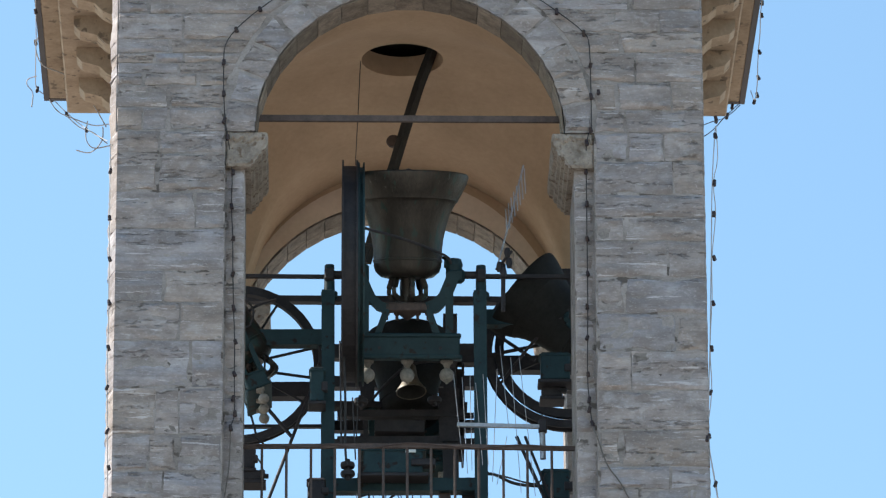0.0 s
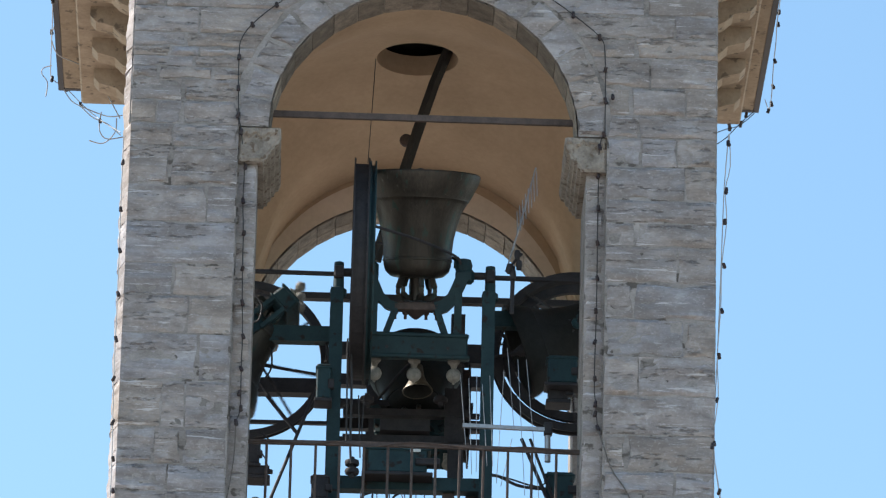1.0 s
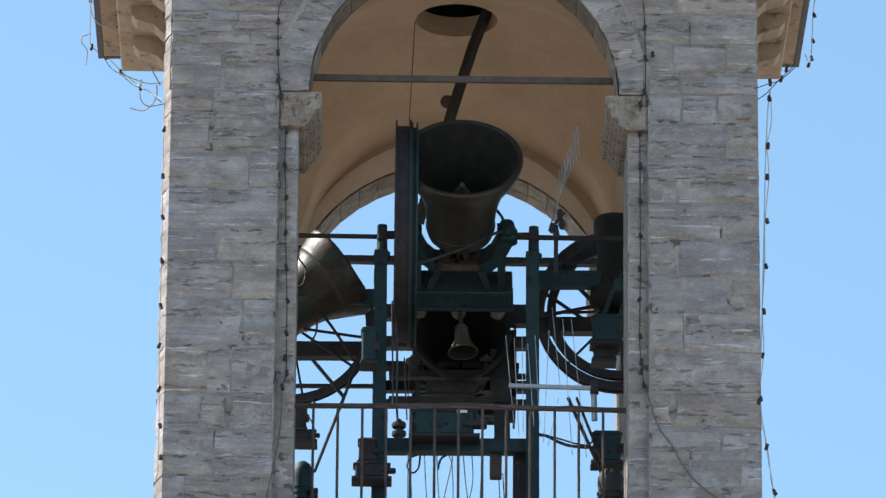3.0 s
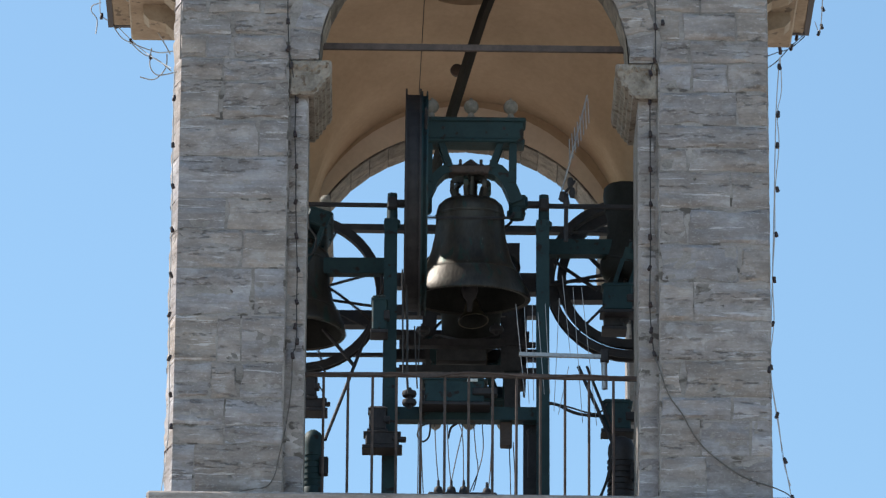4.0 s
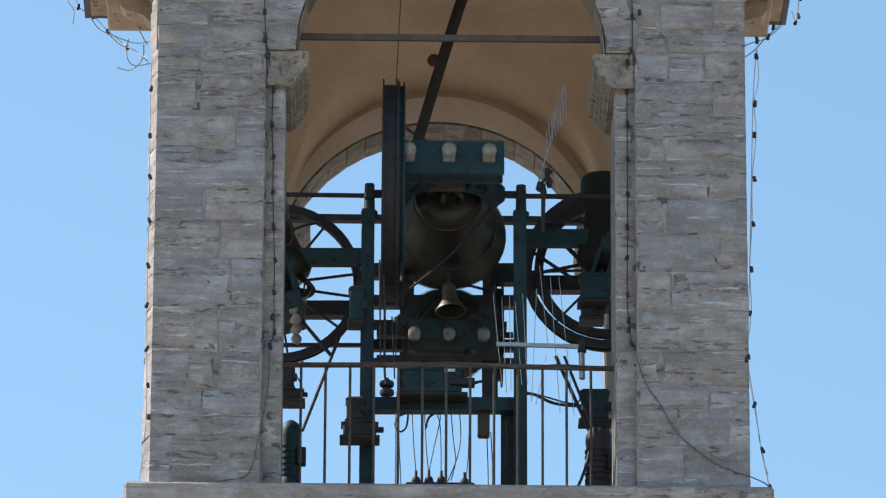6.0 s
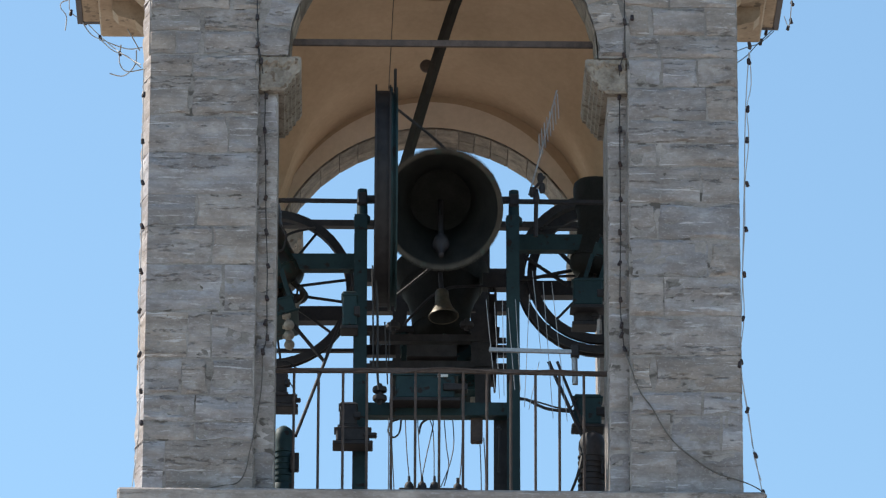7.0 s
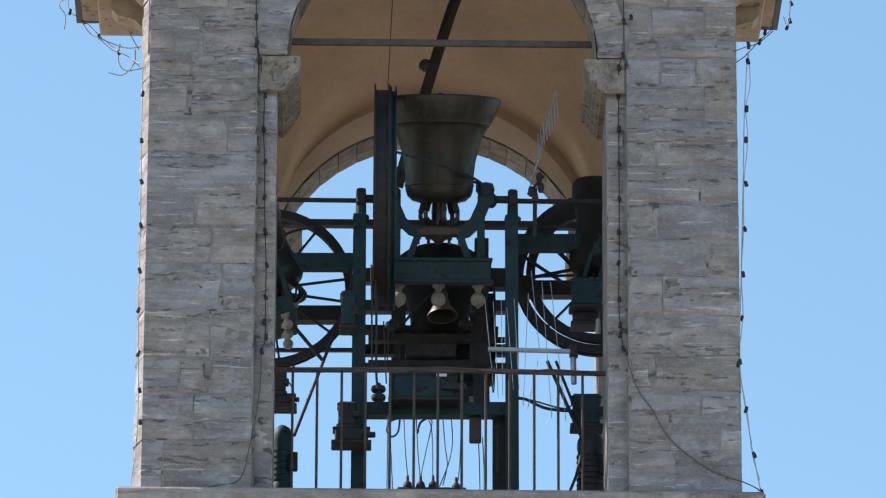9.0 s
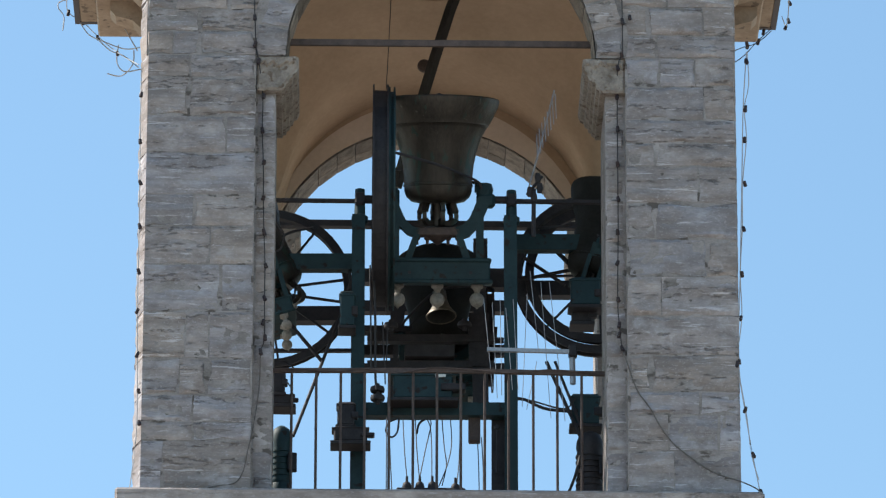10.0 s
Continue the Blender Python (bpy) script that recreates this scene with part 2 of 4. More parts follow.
# ---------------------------------------------------------------- tower
HALF, DEPTH = 2.365, 4.73
Z_SILL, Z_SPRING, Z_EAVE = 18.30, 22.03, 24.45
R_ARCH, R_OUT, T_WALL, PIER_IN = 1.24, 1.50, 0.47, 1.32
MID = DEPTH / 2

bm = bm_new()
s = 4000
vs = [bm.verts.new((x, y, 0)) for x, y in ((-s, -s), (s, -s), (s, s), (-s, s))]
bm.faces.new(vs)
tagged(link("ground", bm, GROUND), "pale stone paved ground round the tower", "ground", kind="structure")

tower = tagged(new("bell_tower"), "grey limestone bell tower with arched open belfry", "tower", kind="structure")
bm = bm_new()
box(bm, (-HALF, 0, 0), (HALF, DEPTH, Z_SILL - 0.2))
part("shaft", bm, STONE, tower, "plain stone tower shaft")
bm = bm_new()
box(bm, (-HALF - 0.17, -0.17, Z_SILL - 0.2), (HALF + 0.17, DEPTH + 0.17, Z_SILL), 0.02)
part("belfry_sill", bm, STONE, tower, "projecting stone sill course under the belfry")

# unseen floor slab, added dark to cut the light bounced up to the vault
bm = bm_new()
box(bm, (-HALF + 1.1, 0.2, Z_SILL - 0.002), (HALF - 1.1, DEPTH - 0.2, Z_SILL + 0.004))
box(bm, (-HALF + 0.2, 1.1, Z_SILL - 0.002), (-HALF + 1.1, DEPTH - 1.1, Z_SILL + 0.004))
box(bm, (HALF - 1.1, 1.1, Z_SILL - 0.002), (HALF - 0.2, DEPTH - 1.1, Z_SILL + 0.004))
floor = link("floor", bm, FLOOR)
tagged(floor, "unseen dark belfry floor, added to dim the light on the vault", "floor", kind="structure")

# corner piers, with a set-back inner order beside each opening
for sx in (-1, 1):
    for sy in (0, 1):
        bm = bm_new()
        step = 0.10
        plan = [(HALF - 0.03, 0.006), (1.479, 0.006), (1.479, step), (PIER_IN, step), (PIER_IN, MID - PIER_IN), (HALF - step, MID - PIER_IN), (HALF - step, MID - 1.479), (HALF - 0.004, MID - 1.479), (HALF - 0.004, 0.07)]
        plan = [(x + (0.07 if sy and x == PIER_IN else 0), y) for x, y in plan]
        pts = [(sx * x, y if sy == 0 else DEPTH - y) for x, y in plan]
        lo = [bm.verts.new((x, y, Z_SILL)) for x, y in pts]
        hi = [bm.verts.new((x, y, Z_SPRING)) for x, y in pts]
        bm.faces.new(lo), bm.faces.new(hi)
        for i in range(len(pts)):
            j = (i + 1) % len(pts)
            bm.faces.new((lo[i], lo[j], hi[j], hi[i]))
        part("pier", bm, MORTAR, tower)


def arch_wall(width, r_in, off, drop=0.0):
    """A wall with a round-headed opening down to the springing, from y = 0 outside to y = T_WALL inside. drop: how far the arch's centre lies below the springing; its reveal is then left unsplayed."""
    bm = bm_new()
    n = 40
    h = Z_EAVE - Z_SPRING
    rows = []
    for i in range(n + 1):
        low = math.asin(drop / r_in)
        a = low + (math.pi - 2 * low) * i / n
        c, s_ = math.cos(math.pi * i / n), math.sin(math.pi * i / n)
        k = min(width / max(abs(c), 1e-6), h / max(s_, 1e-6))
        rows.append(((r_in * math.cos(a) - off, r_in * math.sin(a) - drop), (c * k, s_ * k)))
    f = [[bm.verts.new((p[0], y, Z_SPRING + p[1])) for p in (q[0], q[1])] for q in rows for y in (0,)]
    splay, swell = (0.004, 1.21) if drop else (0.09, 1.15)
    g = [[bm.verts.new((q[0][0], T_WALL - splay, Z_SPRING + q[0][1])), bm.verts.new((q[0][0] * (1.05 if drop else swell) + off * 0.15, T_WALL, Z_SPRING + q[0][1] * swell)), bm.verts.new((q[1][0], T_WALL, Z_SPRING + q[1][1]))] for q in rows]
    for i in range(n):
        bm.faces.new((f[i][0], f[i + 1][0], f[i + 1][1], f[i][1]))
        # ring in the lighter plaster, brightened by colour against the vault
        bm.faces.new((g[i][0], g[i][1], g[i + 1][1], g[i + 1][0])).material_index = 3
        bm.faces.new((g[i][1], g[i][2], g[i + 1][2], g[i + 1][1])).material_index = 1
        bm.faces.new((f[i][0], g[i][0], g[i + 1][0], f[i + 1][0])).material_index = 2
        bm.faces.new((f[i][1], f[i + 1][1], g[i + 1][2], g[i][2]))
    for i in (0, n):
        bm.faces.new((f[i][0], f[i][1], g[i][2], g[i][1], g[i][0]))
    return bm


R_BACK, X_BACK, DROP_BACK = 1.395, -0.045, 0.28
for k, (w, turn) in enumerate(((HALF - 0.004, 0), (HALF - 0.004, 180), (HALF - T_WALL, 90), (HALF - T_WALL, 270))):
    ob = link("arch_wall", arch_wall(w, (R_ARCH + 0.008, R_BACK + 0.008, R_ARCH, R_ARCH)[k], X_BACK if k == 1 else 0.0, DROP_BACK if k == 1 else 0.0), MORTAR if k == 0 else STONE, tower, mats=(PLASTER, MORTAR, LIT_PLASTER))
    ob.matrix_basis = Matrix.Translation((0, MID, 0)) @ pose(0, 0, 0, 0, 0, turn) @ Matrix.Translation((0, -MID + (0.008 if k == 0 else 0.004 if k == 1 else 0), 0))

# imposts: weathered capitals that run back along each pier
for sx in (-1, 1):
    for sy in (0, 1):
        bm = bm_new()
        y0, y1 = (0.03, MID - PIER_IN + 0.0) if sy == 0 else (DEPTH - MID + PIER_IN, DEPTH - 0.03)
        prof = [(0.0, 0.0), (0.045, 0.0), (0.05, 0.02), (0.072, 0.03), (0.078, 0.058), (0.10, 0.068), (0.106, 0.098), (0.128, 0.11), (0.136, 0.145), (0.165, 0.16), (0.18, 0.20), (0.182, 0.24), (0.178, 0.285), (0.16, 0.295), (-0.155, 0.295), (-0.155, 0.0)]
        ends = []
        for y in np.linspace(y0, y1, 6):
            ends.append([bm.verts.new((sx * (PIER_IN - p[0] + 0.004 * noise.noise((y * 7, p[0] * 30, sx))), y, Z_SPRING - 0.295 + p[1] + 0.006 * noise.noise((y * 9, p[1] * 20, 3 + sx)))) for p in prof])
        for a, b in zip(ends, ends[1:]):
            for i in range(len(prof)):
                j = (i + 1) % len(prof)
                bm.faces.new((a[i], a[j], b[j], b[i]))
        bm.faces.new(ends[0]), bm.faces.new(ends[-1])
        if sy == 0:
            # eroded front with a thin crumbling top moulding
            rows = []
            for j in range(19):
                h, row = 0.004 + 0.287 * j / 18, []
                for i in range(21):
                    u = -0.15 + (0.142 + np.interp(h, (0.0, 0.10, 0.16, 0.20, 0.29), (0.045, 0.105, 0.15, 0.18, 0.176))) * i / 20
                    n1 = noise.noise((u * 16, h * 16, sx * 5)) + 0.6 * noise.noise((u * 45, h * 45, sx * 9))
                    out = 0.012 + 0.008 * n1 + (0.022 + 0.014 * noise.noise((u * 30, sx, 2)) if h > 0.225 + 0.03 * n1 else 0.0)
                    row.append(bm.verts.new((sx * (PIER_IN - u), y0 - (out if 0 < i < 20 and 0 < j < 18 else 0.001), Z_SPRING - 0.295 + h)))
                rows.append(row)
            for a, b in zip(rows, rows[1:]):
                for i in range(20):
                    bm.faces.new((a[i], a[i + 1], b[i + 1], b[i]))
        part("impost", bm, IMPOST, tower, "weathered brown-stained stone impost block")

# plastered vault with a round rope hole at its crown
HOLE = (-0.03, 2.37, 0.345)


def vault_z(x, y):
    bx, by = (math.sqrt(max(0.0, 1.40 ** 2 - v * v)) for v in (x, y))
    return Z_SPRING + (bx ** 5 + by ** 5) ** 0.2 + 0.06 * (1 - min(1, max(abs(x), abs(y)) / 1.9) ** 2)


bm = bm_new()
rings, n = [], 96
steps = [HOLE[2] * 1.0] + [0.42 + 1.48 * (i / 22) for i in range(23)]
for k, r in enumerate(steps):
    ring = []
    for i in range(n):
        a = 2 * math.pi * i / n
        c, s_ = math.cos(a), math.sin(a)
        q = 1 / max(abs(c), abs(s_))
        w = min(1, max(0, (r - 0.42) / 1.0))
        k2 = r * ((1 - w) + w * q)
        x, y = c * k2, s_ * k2
        x, y = max(-1.895, min(1.895, x)), max(-1.895, min(1.895, y))
        ring.append(bm.verts.new((x + HOLE[0] * (1 - w), y + MID, vault_z(x, y) + 0.01)))
    rings.append(ring)
top = [bm.verts.new((v.co.x, v.co.y, v.co.z + 0.18)) for v in rings[0]]
rings.insert(0, top)
for a, b in zip(rings, rings[1:]):
    for i in range(n):
        bm.faces.new((a[i], a[(i + 1) % n], b[(i + 1) % n], b[i]))
vault = link("ceiling", bm, PLASTER, smooth=True)
tagged(vault, "ochre plastered belfry vault with a round hole", "ceiling", kind="structure")

# loft over the vault and the roof with its eaves
bm = bm_new()
box(bm, (-1.85, T_WALL + 0.03, 24.02), (1.85, DEPTH - T_WALL - 0.03, 24.12))
part("loft_floor", bm, TIMBER, tower, "dark timber loft floor over the vault")

for lo, hi, out, east, back, mat, nm in ((24.33, 24.60, 0.60, 0.52, 0.36, CORNICE, "cornice_course"), (24.60, 24.68, 0.78, 0.665, 0.66, CORNICE, "eave_soffit")):
    bm = bm_new()
    box(bm, (-HALF - out, -out, lo), (HALF + east, DEPTH + back, hi), 0.015)
    part(nm, bm, mat, tower)
bm = bm_new()
o, east, back = 0.80, 0.685, 0.68
pts = [(-HALF - o, -o, 24.66), (HALF + east, -o, 24.66), (HALF + east, DEPTH + back, 24.66), (-HALF - o, DEPTH + back, 24.66)]
sweep(bm, pts, rect(0.07, 0.12), close=True)
part("eave_edge", bm, EDGE, tower, "dark brown gutter board along the eaves")
bm = bm_new()
lo = [bm.verts.new((p[0] * 0.985, MID + (p[1] - MID) * 0.985, 24.70)) for p in pts]
apex = bm.verts.new((0, MID, 26.1))
bm.faces.new(lo)
for i in range(4):
    bm.faces.new((lo[i], lo[(i + 1) % 4], apex))
part("roof", bm, TILE, tower, "low pyramid roof of terracotta tiles")


def corbel_mesh():
    bm = bm_new()
    prof = [(0, 24.02), (0.10, 24.03), (0.20, 24.08), (0.27, 24.15), (0.34, 24.17), (0.42, 24.19), (0.47, 24.25), (0.47, 24.33), (0, 24.33)]
    a = [bm.verts.new((-p[0], -0.10, p[1])) for p in prof]
    b = [bm.verts.new((-p[0], 0.10, p[1])) for p in prof]
    bm.faces.new(a), bm.faces.new(b)
    for i in range(len(prof)):
        j = (i + 1) % len(prof)
        bm.faces.new((a[i], a[j], b[j], b[i]))
    return bm


first = part("corbel", corbel_mesh(), CORNICE, tower, "curved buff corbel under the eaves")
first.matrix_basis = pose(-HALF, 0.35, 0)
spots = [(-HALF, 0.35 + 0.672 * i, 0) for i in range(1, 7)] + [(HALF, 0.35 + 0.672 * i, 180) for i in range(7)]
spots += [(-2.0 + 0.667 * i, 0, 90) for i in range(7)] + [(-2.0 + 0.667 * i, DEPTH, 270) for i in range(7)]
for x, y, turn in spots:
    ob = new("corbel", first.data)
    ob.parent = tower
    ob.matrix_basis = pose(x, y, 0, 0, 0, turn)

# ---------------------------------------------------------------- bell frame
BY = 1.5
frame_thing = thing("steel_bell_stand", (0, BY, Z_SILL), "dark green painted steel bell frame standing in the belfry", "bell frame")


def local(p):
    return Vector(p) - frame_thing.location


def beam(name, a, b, w, h, mat=GREEN, prof=None, label="", up=(0, 0, 1)):
    bm = bm_new()
    sweep(bm, [local(a), local(b)], prof or rect(w, h), up=up)
    return part(name, bm, mat, frame_thing, label)


for px_a, px_b in ((-0.640, -0.649), (0.603, 0.594)):
    beam("post", (px_a, BY, Z_SILL), (px_b, BY, 21.229), 0.11, 0.13, prof=channel(0.105, 0.13, 0.02), up=(0, 1, 0))
    bm = bm_new()
    lathe(bm, [(0.052, 0.0), (0.068, 0.012), (0.068, 0.06), (0.045, 0.075), (0.04, 0.30)], 16, at=local((px_b + 0.01, BY, 21.165)))
    part("post_cap", bm, GREEN, frame_thing, smooth=True)
    bm = bm_new()
    box(bm, local((px_b - 0.03, BY - 0.09, 21.314)), local((px_b + 0.05, BY + 0.09, 21.414)), 0.012)
    part("bearing", bm, STEEL, frame_thing, "dark steel plummer block bearing")
# rear uprights are added fill, to darken the sky gaps beside the low bell
for px_a in (-0.309, 0.396):
    beam("post", (px_a, 3.75, 20.380), (px_a, 3.75, 21.600 if px_a < 0 else 21.900), 0.11, 0.10, STEEL, prof=channel(0.12, 0.12, 0.02), up=(0, 1, 0))
for px_a in (-0.648,):
    beam("post", (px_a, 2.9, Z_SILL), (px_a, 2.9, 21.600), 0.11, 0.13, STEEL, prof=channel(0.11, 0.13, 0.02), up=(0, 1, 0))

# cross members, each as (start, end, width, height, material)
for a, b, w, h, m in (
    ((-1.597, 1.900, 20.967), (-0.658, 1.900, 20.975), 0.10, 0.135, GREEN),
    ((0.590, 1.900, 21.156), (1.663, 1.900, 21.165), 0.10, 0.135, GREEN),
    ((-1.627, 3.300, 21.865), (1.730, 3.300, 21.863), 0.08, 0.055, STEEL),
    ((-1.599, 1.550, 21.389), (-0.346, 1.550, 21.385), 0.04, 0.026, STEEL),
    ((0.350, 1.550, 21.396), (1.650, 1.550, 21.393), 0.04, 0.03, STEEL),
    ((-1.609, 2.900, 20.880), (-0.615, 2.900, 20.889), 0.12, 0.13, STEEL),
    ((0.378, 2.900, 21.196), (0.616, 2.900, 21.198), 0.12, 0.13, STEEL),
    ((0.616, 2.900, 21.127), (1.707, 2.900, 21.136), 0.12, 0.13, STEEL),
    ((-1.610, 3.200, 20.678), (-0.651, 3.200, 20.686), 0.04, 0.028, STEEL),
    ((-0.615, 2.900, 20.757), (0.520, 2.900, 20.752), 0.12, 0.05, STEEL),
    ((-0.612, 1.600, 19.573), (0.604, 1.600, 19.583), 0.12, 0.11, GREEN),
    ((-0.613, 3.000, 20.608), (0.617, 3.000, 20.618), 0.08, 0.09, STEEL),
    ((-0.613, 2.600, 20.320), (0.607, 2.600, 20.330), 0.06, 0.05, STEEL),
    ((0.505, 1.700, 19.603), (0.505, 1.700, 18.855), 0.12, 0.06, STEEL),
    # rearmost pair: added fill that closes the bright gaps behind the low bell
    ((-0.616, 3.750, 21.558), (0.662, 3.750, 21.569), 0.10, 0.125, STEEL),
    ((-0.615, 3.750, 21.280), (0.661, 3.750, 21.290), 0.10, 0.10, STEEL),
):
    beam("cross_beam", a, b, w, h, m)
for a, b, r in (
    ((-1.159, 1.000, 19.142), (-0.793, 1.900, 20.507), 0.014),
    ((-1.270, 2.000, 20.739), (-0.748, 2.200, 20.740), 0.013),
    ((-1.197, 2.000, 20.467), (-0.939, 2.000, 20.147), 0.016),
    ((0.721, 2.400, 21.235), (1.073, 2.400, 20.986), 0.016),
    ((0.673, 2.400, 21.023), (1.120, 2.400, 21.122), 0.016),
    ((0.789, 2.300, 21.474), (1.120, 2.400, 21.163), 0.02),
    ((0.877, 1.200, 19.868), (1.162, 1.200, 19.193), 0.015),
    ((0.946, 1.200, 19.869), (1.184, 1.200, 19.241), 0.012),
):
    bm = bm_new()
    sweep(bm, [local(a), local(b)], circle(r, 8))
    part("brace_rod", bm, STEEL, frame_thing, smooth=True)

# ---------------------------------------------------------------- swinging bells


def bell_body(k=1.0, flare=1.0):
    """Bell with its mouth down, the head at the height of the axle. flare: the width of the mouth against that of a wide bell."""
    outer = [(0.0005, 0.035), (0.15, 0.035), (0.22, 0.018), (0.262, -0.022), (0.277, -0.07), (0.278, -0.10), (0.286, -0.105), (0.286, -0.12), (0.280, -0.125), (0.284, -0.215), (0.293, -0.30), (0.315, -0.40), (0.347, -0.51), (0.383, -0.58), (0.402, -0.612), (0.411, -0.616), (0.416, -0.632), (0.428, -0.65), (0.458, -0.71), (0.484, -0.765), (0.498, -0.808), (0.500, -0.828), (0.492, -0.84)]
    inner = [(0.455, -0.83), (0.41, -0.73), (0.355, -0.60), (0.30, -0.45), (0.265, -0.25), (0.25, -0.08), (0.15, -0.02), (0.0005, -0.015)]
    outer, inner = ([(r * (1 + (flare - 1) * min(1, max(0, -h) / 0.84)), 0.975 * h) for r, h in q] for q in (outer, inner))
    bm = bm_new()
    n = 56
    lathe(bm, [(r * k, h * k) for r, h in outer + inner], n)
    # inner faces take the near-black bronze, the shade of the mouth as colour
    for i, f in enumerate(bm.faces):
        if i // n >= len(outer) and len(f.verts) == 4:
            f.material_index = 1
    return bm


def wheel_mesh(r, width, x, deep=0.07, n=48):
    """Rim channel of a rope wheel in the y-z plane at x."""
    bm = bm_new()
    t, w = 0.014, width / 2
    prof = [(r - deep, -w), (r, -w), (r, -w + t), (r - deep + 0.02, -w + t), (r - deep + 0.02, w - t), (r, w - t), (r, w), (r - deep, w)]
    lathe(bm, [(a, b) for a, b in prof], n, axis="x", at=(x, 0, 0), close=True)
    return bm


def ringing_bell(name, k, label, wheel_r, wheel_x, wheel_w, group, rods=6, kb=0, lift=0.0, flare=0.92, skin=None, skew=0.0):
    """Axle along the local x; the mouth hangs towards -z; a counterweight yoke stands above."""
    b = thing(name, (0, 0, 0), label, "bell", group)
    hang = Matrix.Translation((0, 0, lift)) @ Matrix.Scale((kb or k) / k, 4)
    link("body", bell_body(k, flare), skin or BRONZE, b, "dull bronze bell with raised bands", True, (SHADED_BRONZE,)).matrix_basis = hang
    bm = bm_new()
    for a in (15, 75, 135, 195, 255, 315):
        c, s_ = math.cos(radians(a)), math.sin(radians(a))
        sweep(bm, smooth_line([(q * c * k, q * s_ * k, h * k) for q, h in ((0.06, 0.20), (0.12, 0.198), (0.152, 0.17), (0.155, 0.12), (0.14, 0.07), (0.125, 0.02))], 4), rect(0.036 * k, 0.042 * k))
    lathe(bm, [(0.06 * k, 0.02 * k), (0.05 * k, 0.1 * k), (0.06 * k, 0.22 * k)], 14)
    part("crown", bm, BRONZE, b, "", True).matrix_basis = hang
    # clapper
    bm = bm_new()
    sweep(bm, [(0, 0, -0.03 * k), (0, 0, -0.66 * k)], circle(0.022 * k, 10))
    lathe(bm, [(0.02 * k, -0.60 * k), (0.06 * k, -0.68 * k), (0.07 * k, -0.74 * k), (0.05 * k, -0.80 * k), (0.025 * k, -0.83 * k), (0.022 * k, -0.91 * k), (0.001, -0.92 * k)], 14)
    part("clapper", bm, STEEL, b, "dark iron clapper", True).matrix_basis = hang
    # yoke: heavy beam, struts, bracket bar and curved arms to the axle
    beam_ob = bm_new()
    box(beam_ob, (-0.37 * k, -0.13 * k, 0.50 * k), (0.43 * k, 0.13 * k, 0.68 * k), 0.012)
    box(beam_ob, (-0.385 * k, -0.15 * k, 0.665 * k), (0.45 * k, 0.15 * k, 0.70 * k), 0.008)
    box(beam_ob, (-0.38 * k, -0.145 * k, 0.49 * k), (0.44 * k, 0.145 * k, 0.525 * k), 0.01)
    yoke = part("yoke", beam_ob, GREEN, b, "dark green cast counterweight beam with mouldings")
    for x in (-0.23, 0.27):
        for y in (-0.133, 0.133):
            bm = bm_new()
            lathe(bm, [(0.014 * k, -0.006), (0.014 * k, 0.006)], 8, axis="y", at=(x * k, y * k, 0.61 * k))
            part("bolt", bm, STEEL, yoke)
    for x in (-0.325, 0.0, 0.325):
        bm = bm_new()
        box(bm, ((x - 0.05) * k, -0.05 * k, 0.70 * k), ((x + 0.05) * k, 0.05 * k, 0.728 * k), 0.006)
        lathe(bm, [(0.046 * k, 0.725 * k), (0.030 * k, 0.742 * k), (0.022 * k, 0.765 * k), (0.026 * k, 0.786 * k)], 16, at=(x * k, 0, 0))
        lathe(bm, [(0.001 + 0.060 * k * math.sin(a * math.pi / 10), (0.826 - 0.060 * math.cos(a * math.pi / 10)) * k) for a in range(11)], 16, at=(x * k, 0, 0))
        lathe(bm, [(0.014 * k, 0.880 * k), (0.010 * k, 0.897 * k), (0.001, 0.900 * k)], 10, at=(x * k, 0, 0))
        part("finial", bm, CONCRETE, b, "pale ball finial", True)
    bm = bm_new()
    box(bm, (-0.19 * k, -0.10 * k, 0.235 * k), (0.19 * k, 0.10 * k, 0.31 * k), 0.015)
    for x in (-0.2, -0.1, 0.0, 0.1, 0.2):
        lathe(bm, [(0.026 * k, 0.30 * k), (0.026 * k, 0.33 * k), (0.013 * k, 0.34 * k), (0.013 * k, 0.375 * k)], 8, at=(x * 0.85 * k, 0, 0))
    lathe(bm, [(0.10 * k, 0.31 * k), (0.05 * k, 0.345 * k), (0.02 * k, 0.37 * k)], 12)
    part("hanger_bar", bm, RUST, b, "rusty bracket bar with bolts over the crown", True)
    for s_ in (-1, 1):
        for y in (-0.09, 0.09):
            bm = bm_new()
            sweep(bm, [(s_ * 0.17 * k, y * k, 0.29 * k), (s_ * 0.245 * k, y * k, 0.50 * k)], rect(0.05 * k, 0.04 * k), up=(0, 1, 0))
            part("strut", bm, GREEN, b)
            bm = bm_new()
            sweep(bm, [(s_ * 0.345 * k, y * k, 0.16 * k), (s_ * 0.345 * k, y * k, 0.50 * k)], rect(0.06 * k, 0.05 * k), up=(0, 1, 0))
            part("strut", bm, GREEN, b)
        bm = bm_new()
        sweep(bm, [(s_ * 0.16 * k, 0, 0.285 * k), (s_ * 0.23 * k, 0, 0.26 * k), (s_ * 0.30 * k, 0, 0.19 * k), (s_ * 0.345 * k, 0, 0.09 * k), (s_ * 0.38 * k, 0, 0.0)], rect((0.075 if s_ < 0 else 0.105) * k, 0.20 * k), up=(0, 1, 0))
        box(bm, (s_ * 0.315 * k, -0.07 * k, (-0.09 if s_ < 0 else -0.05) * k), (s_ * (0.43 if s_ < 0 else 0.47) * k, 0.07 * k, 0.07 * k), 0.025)
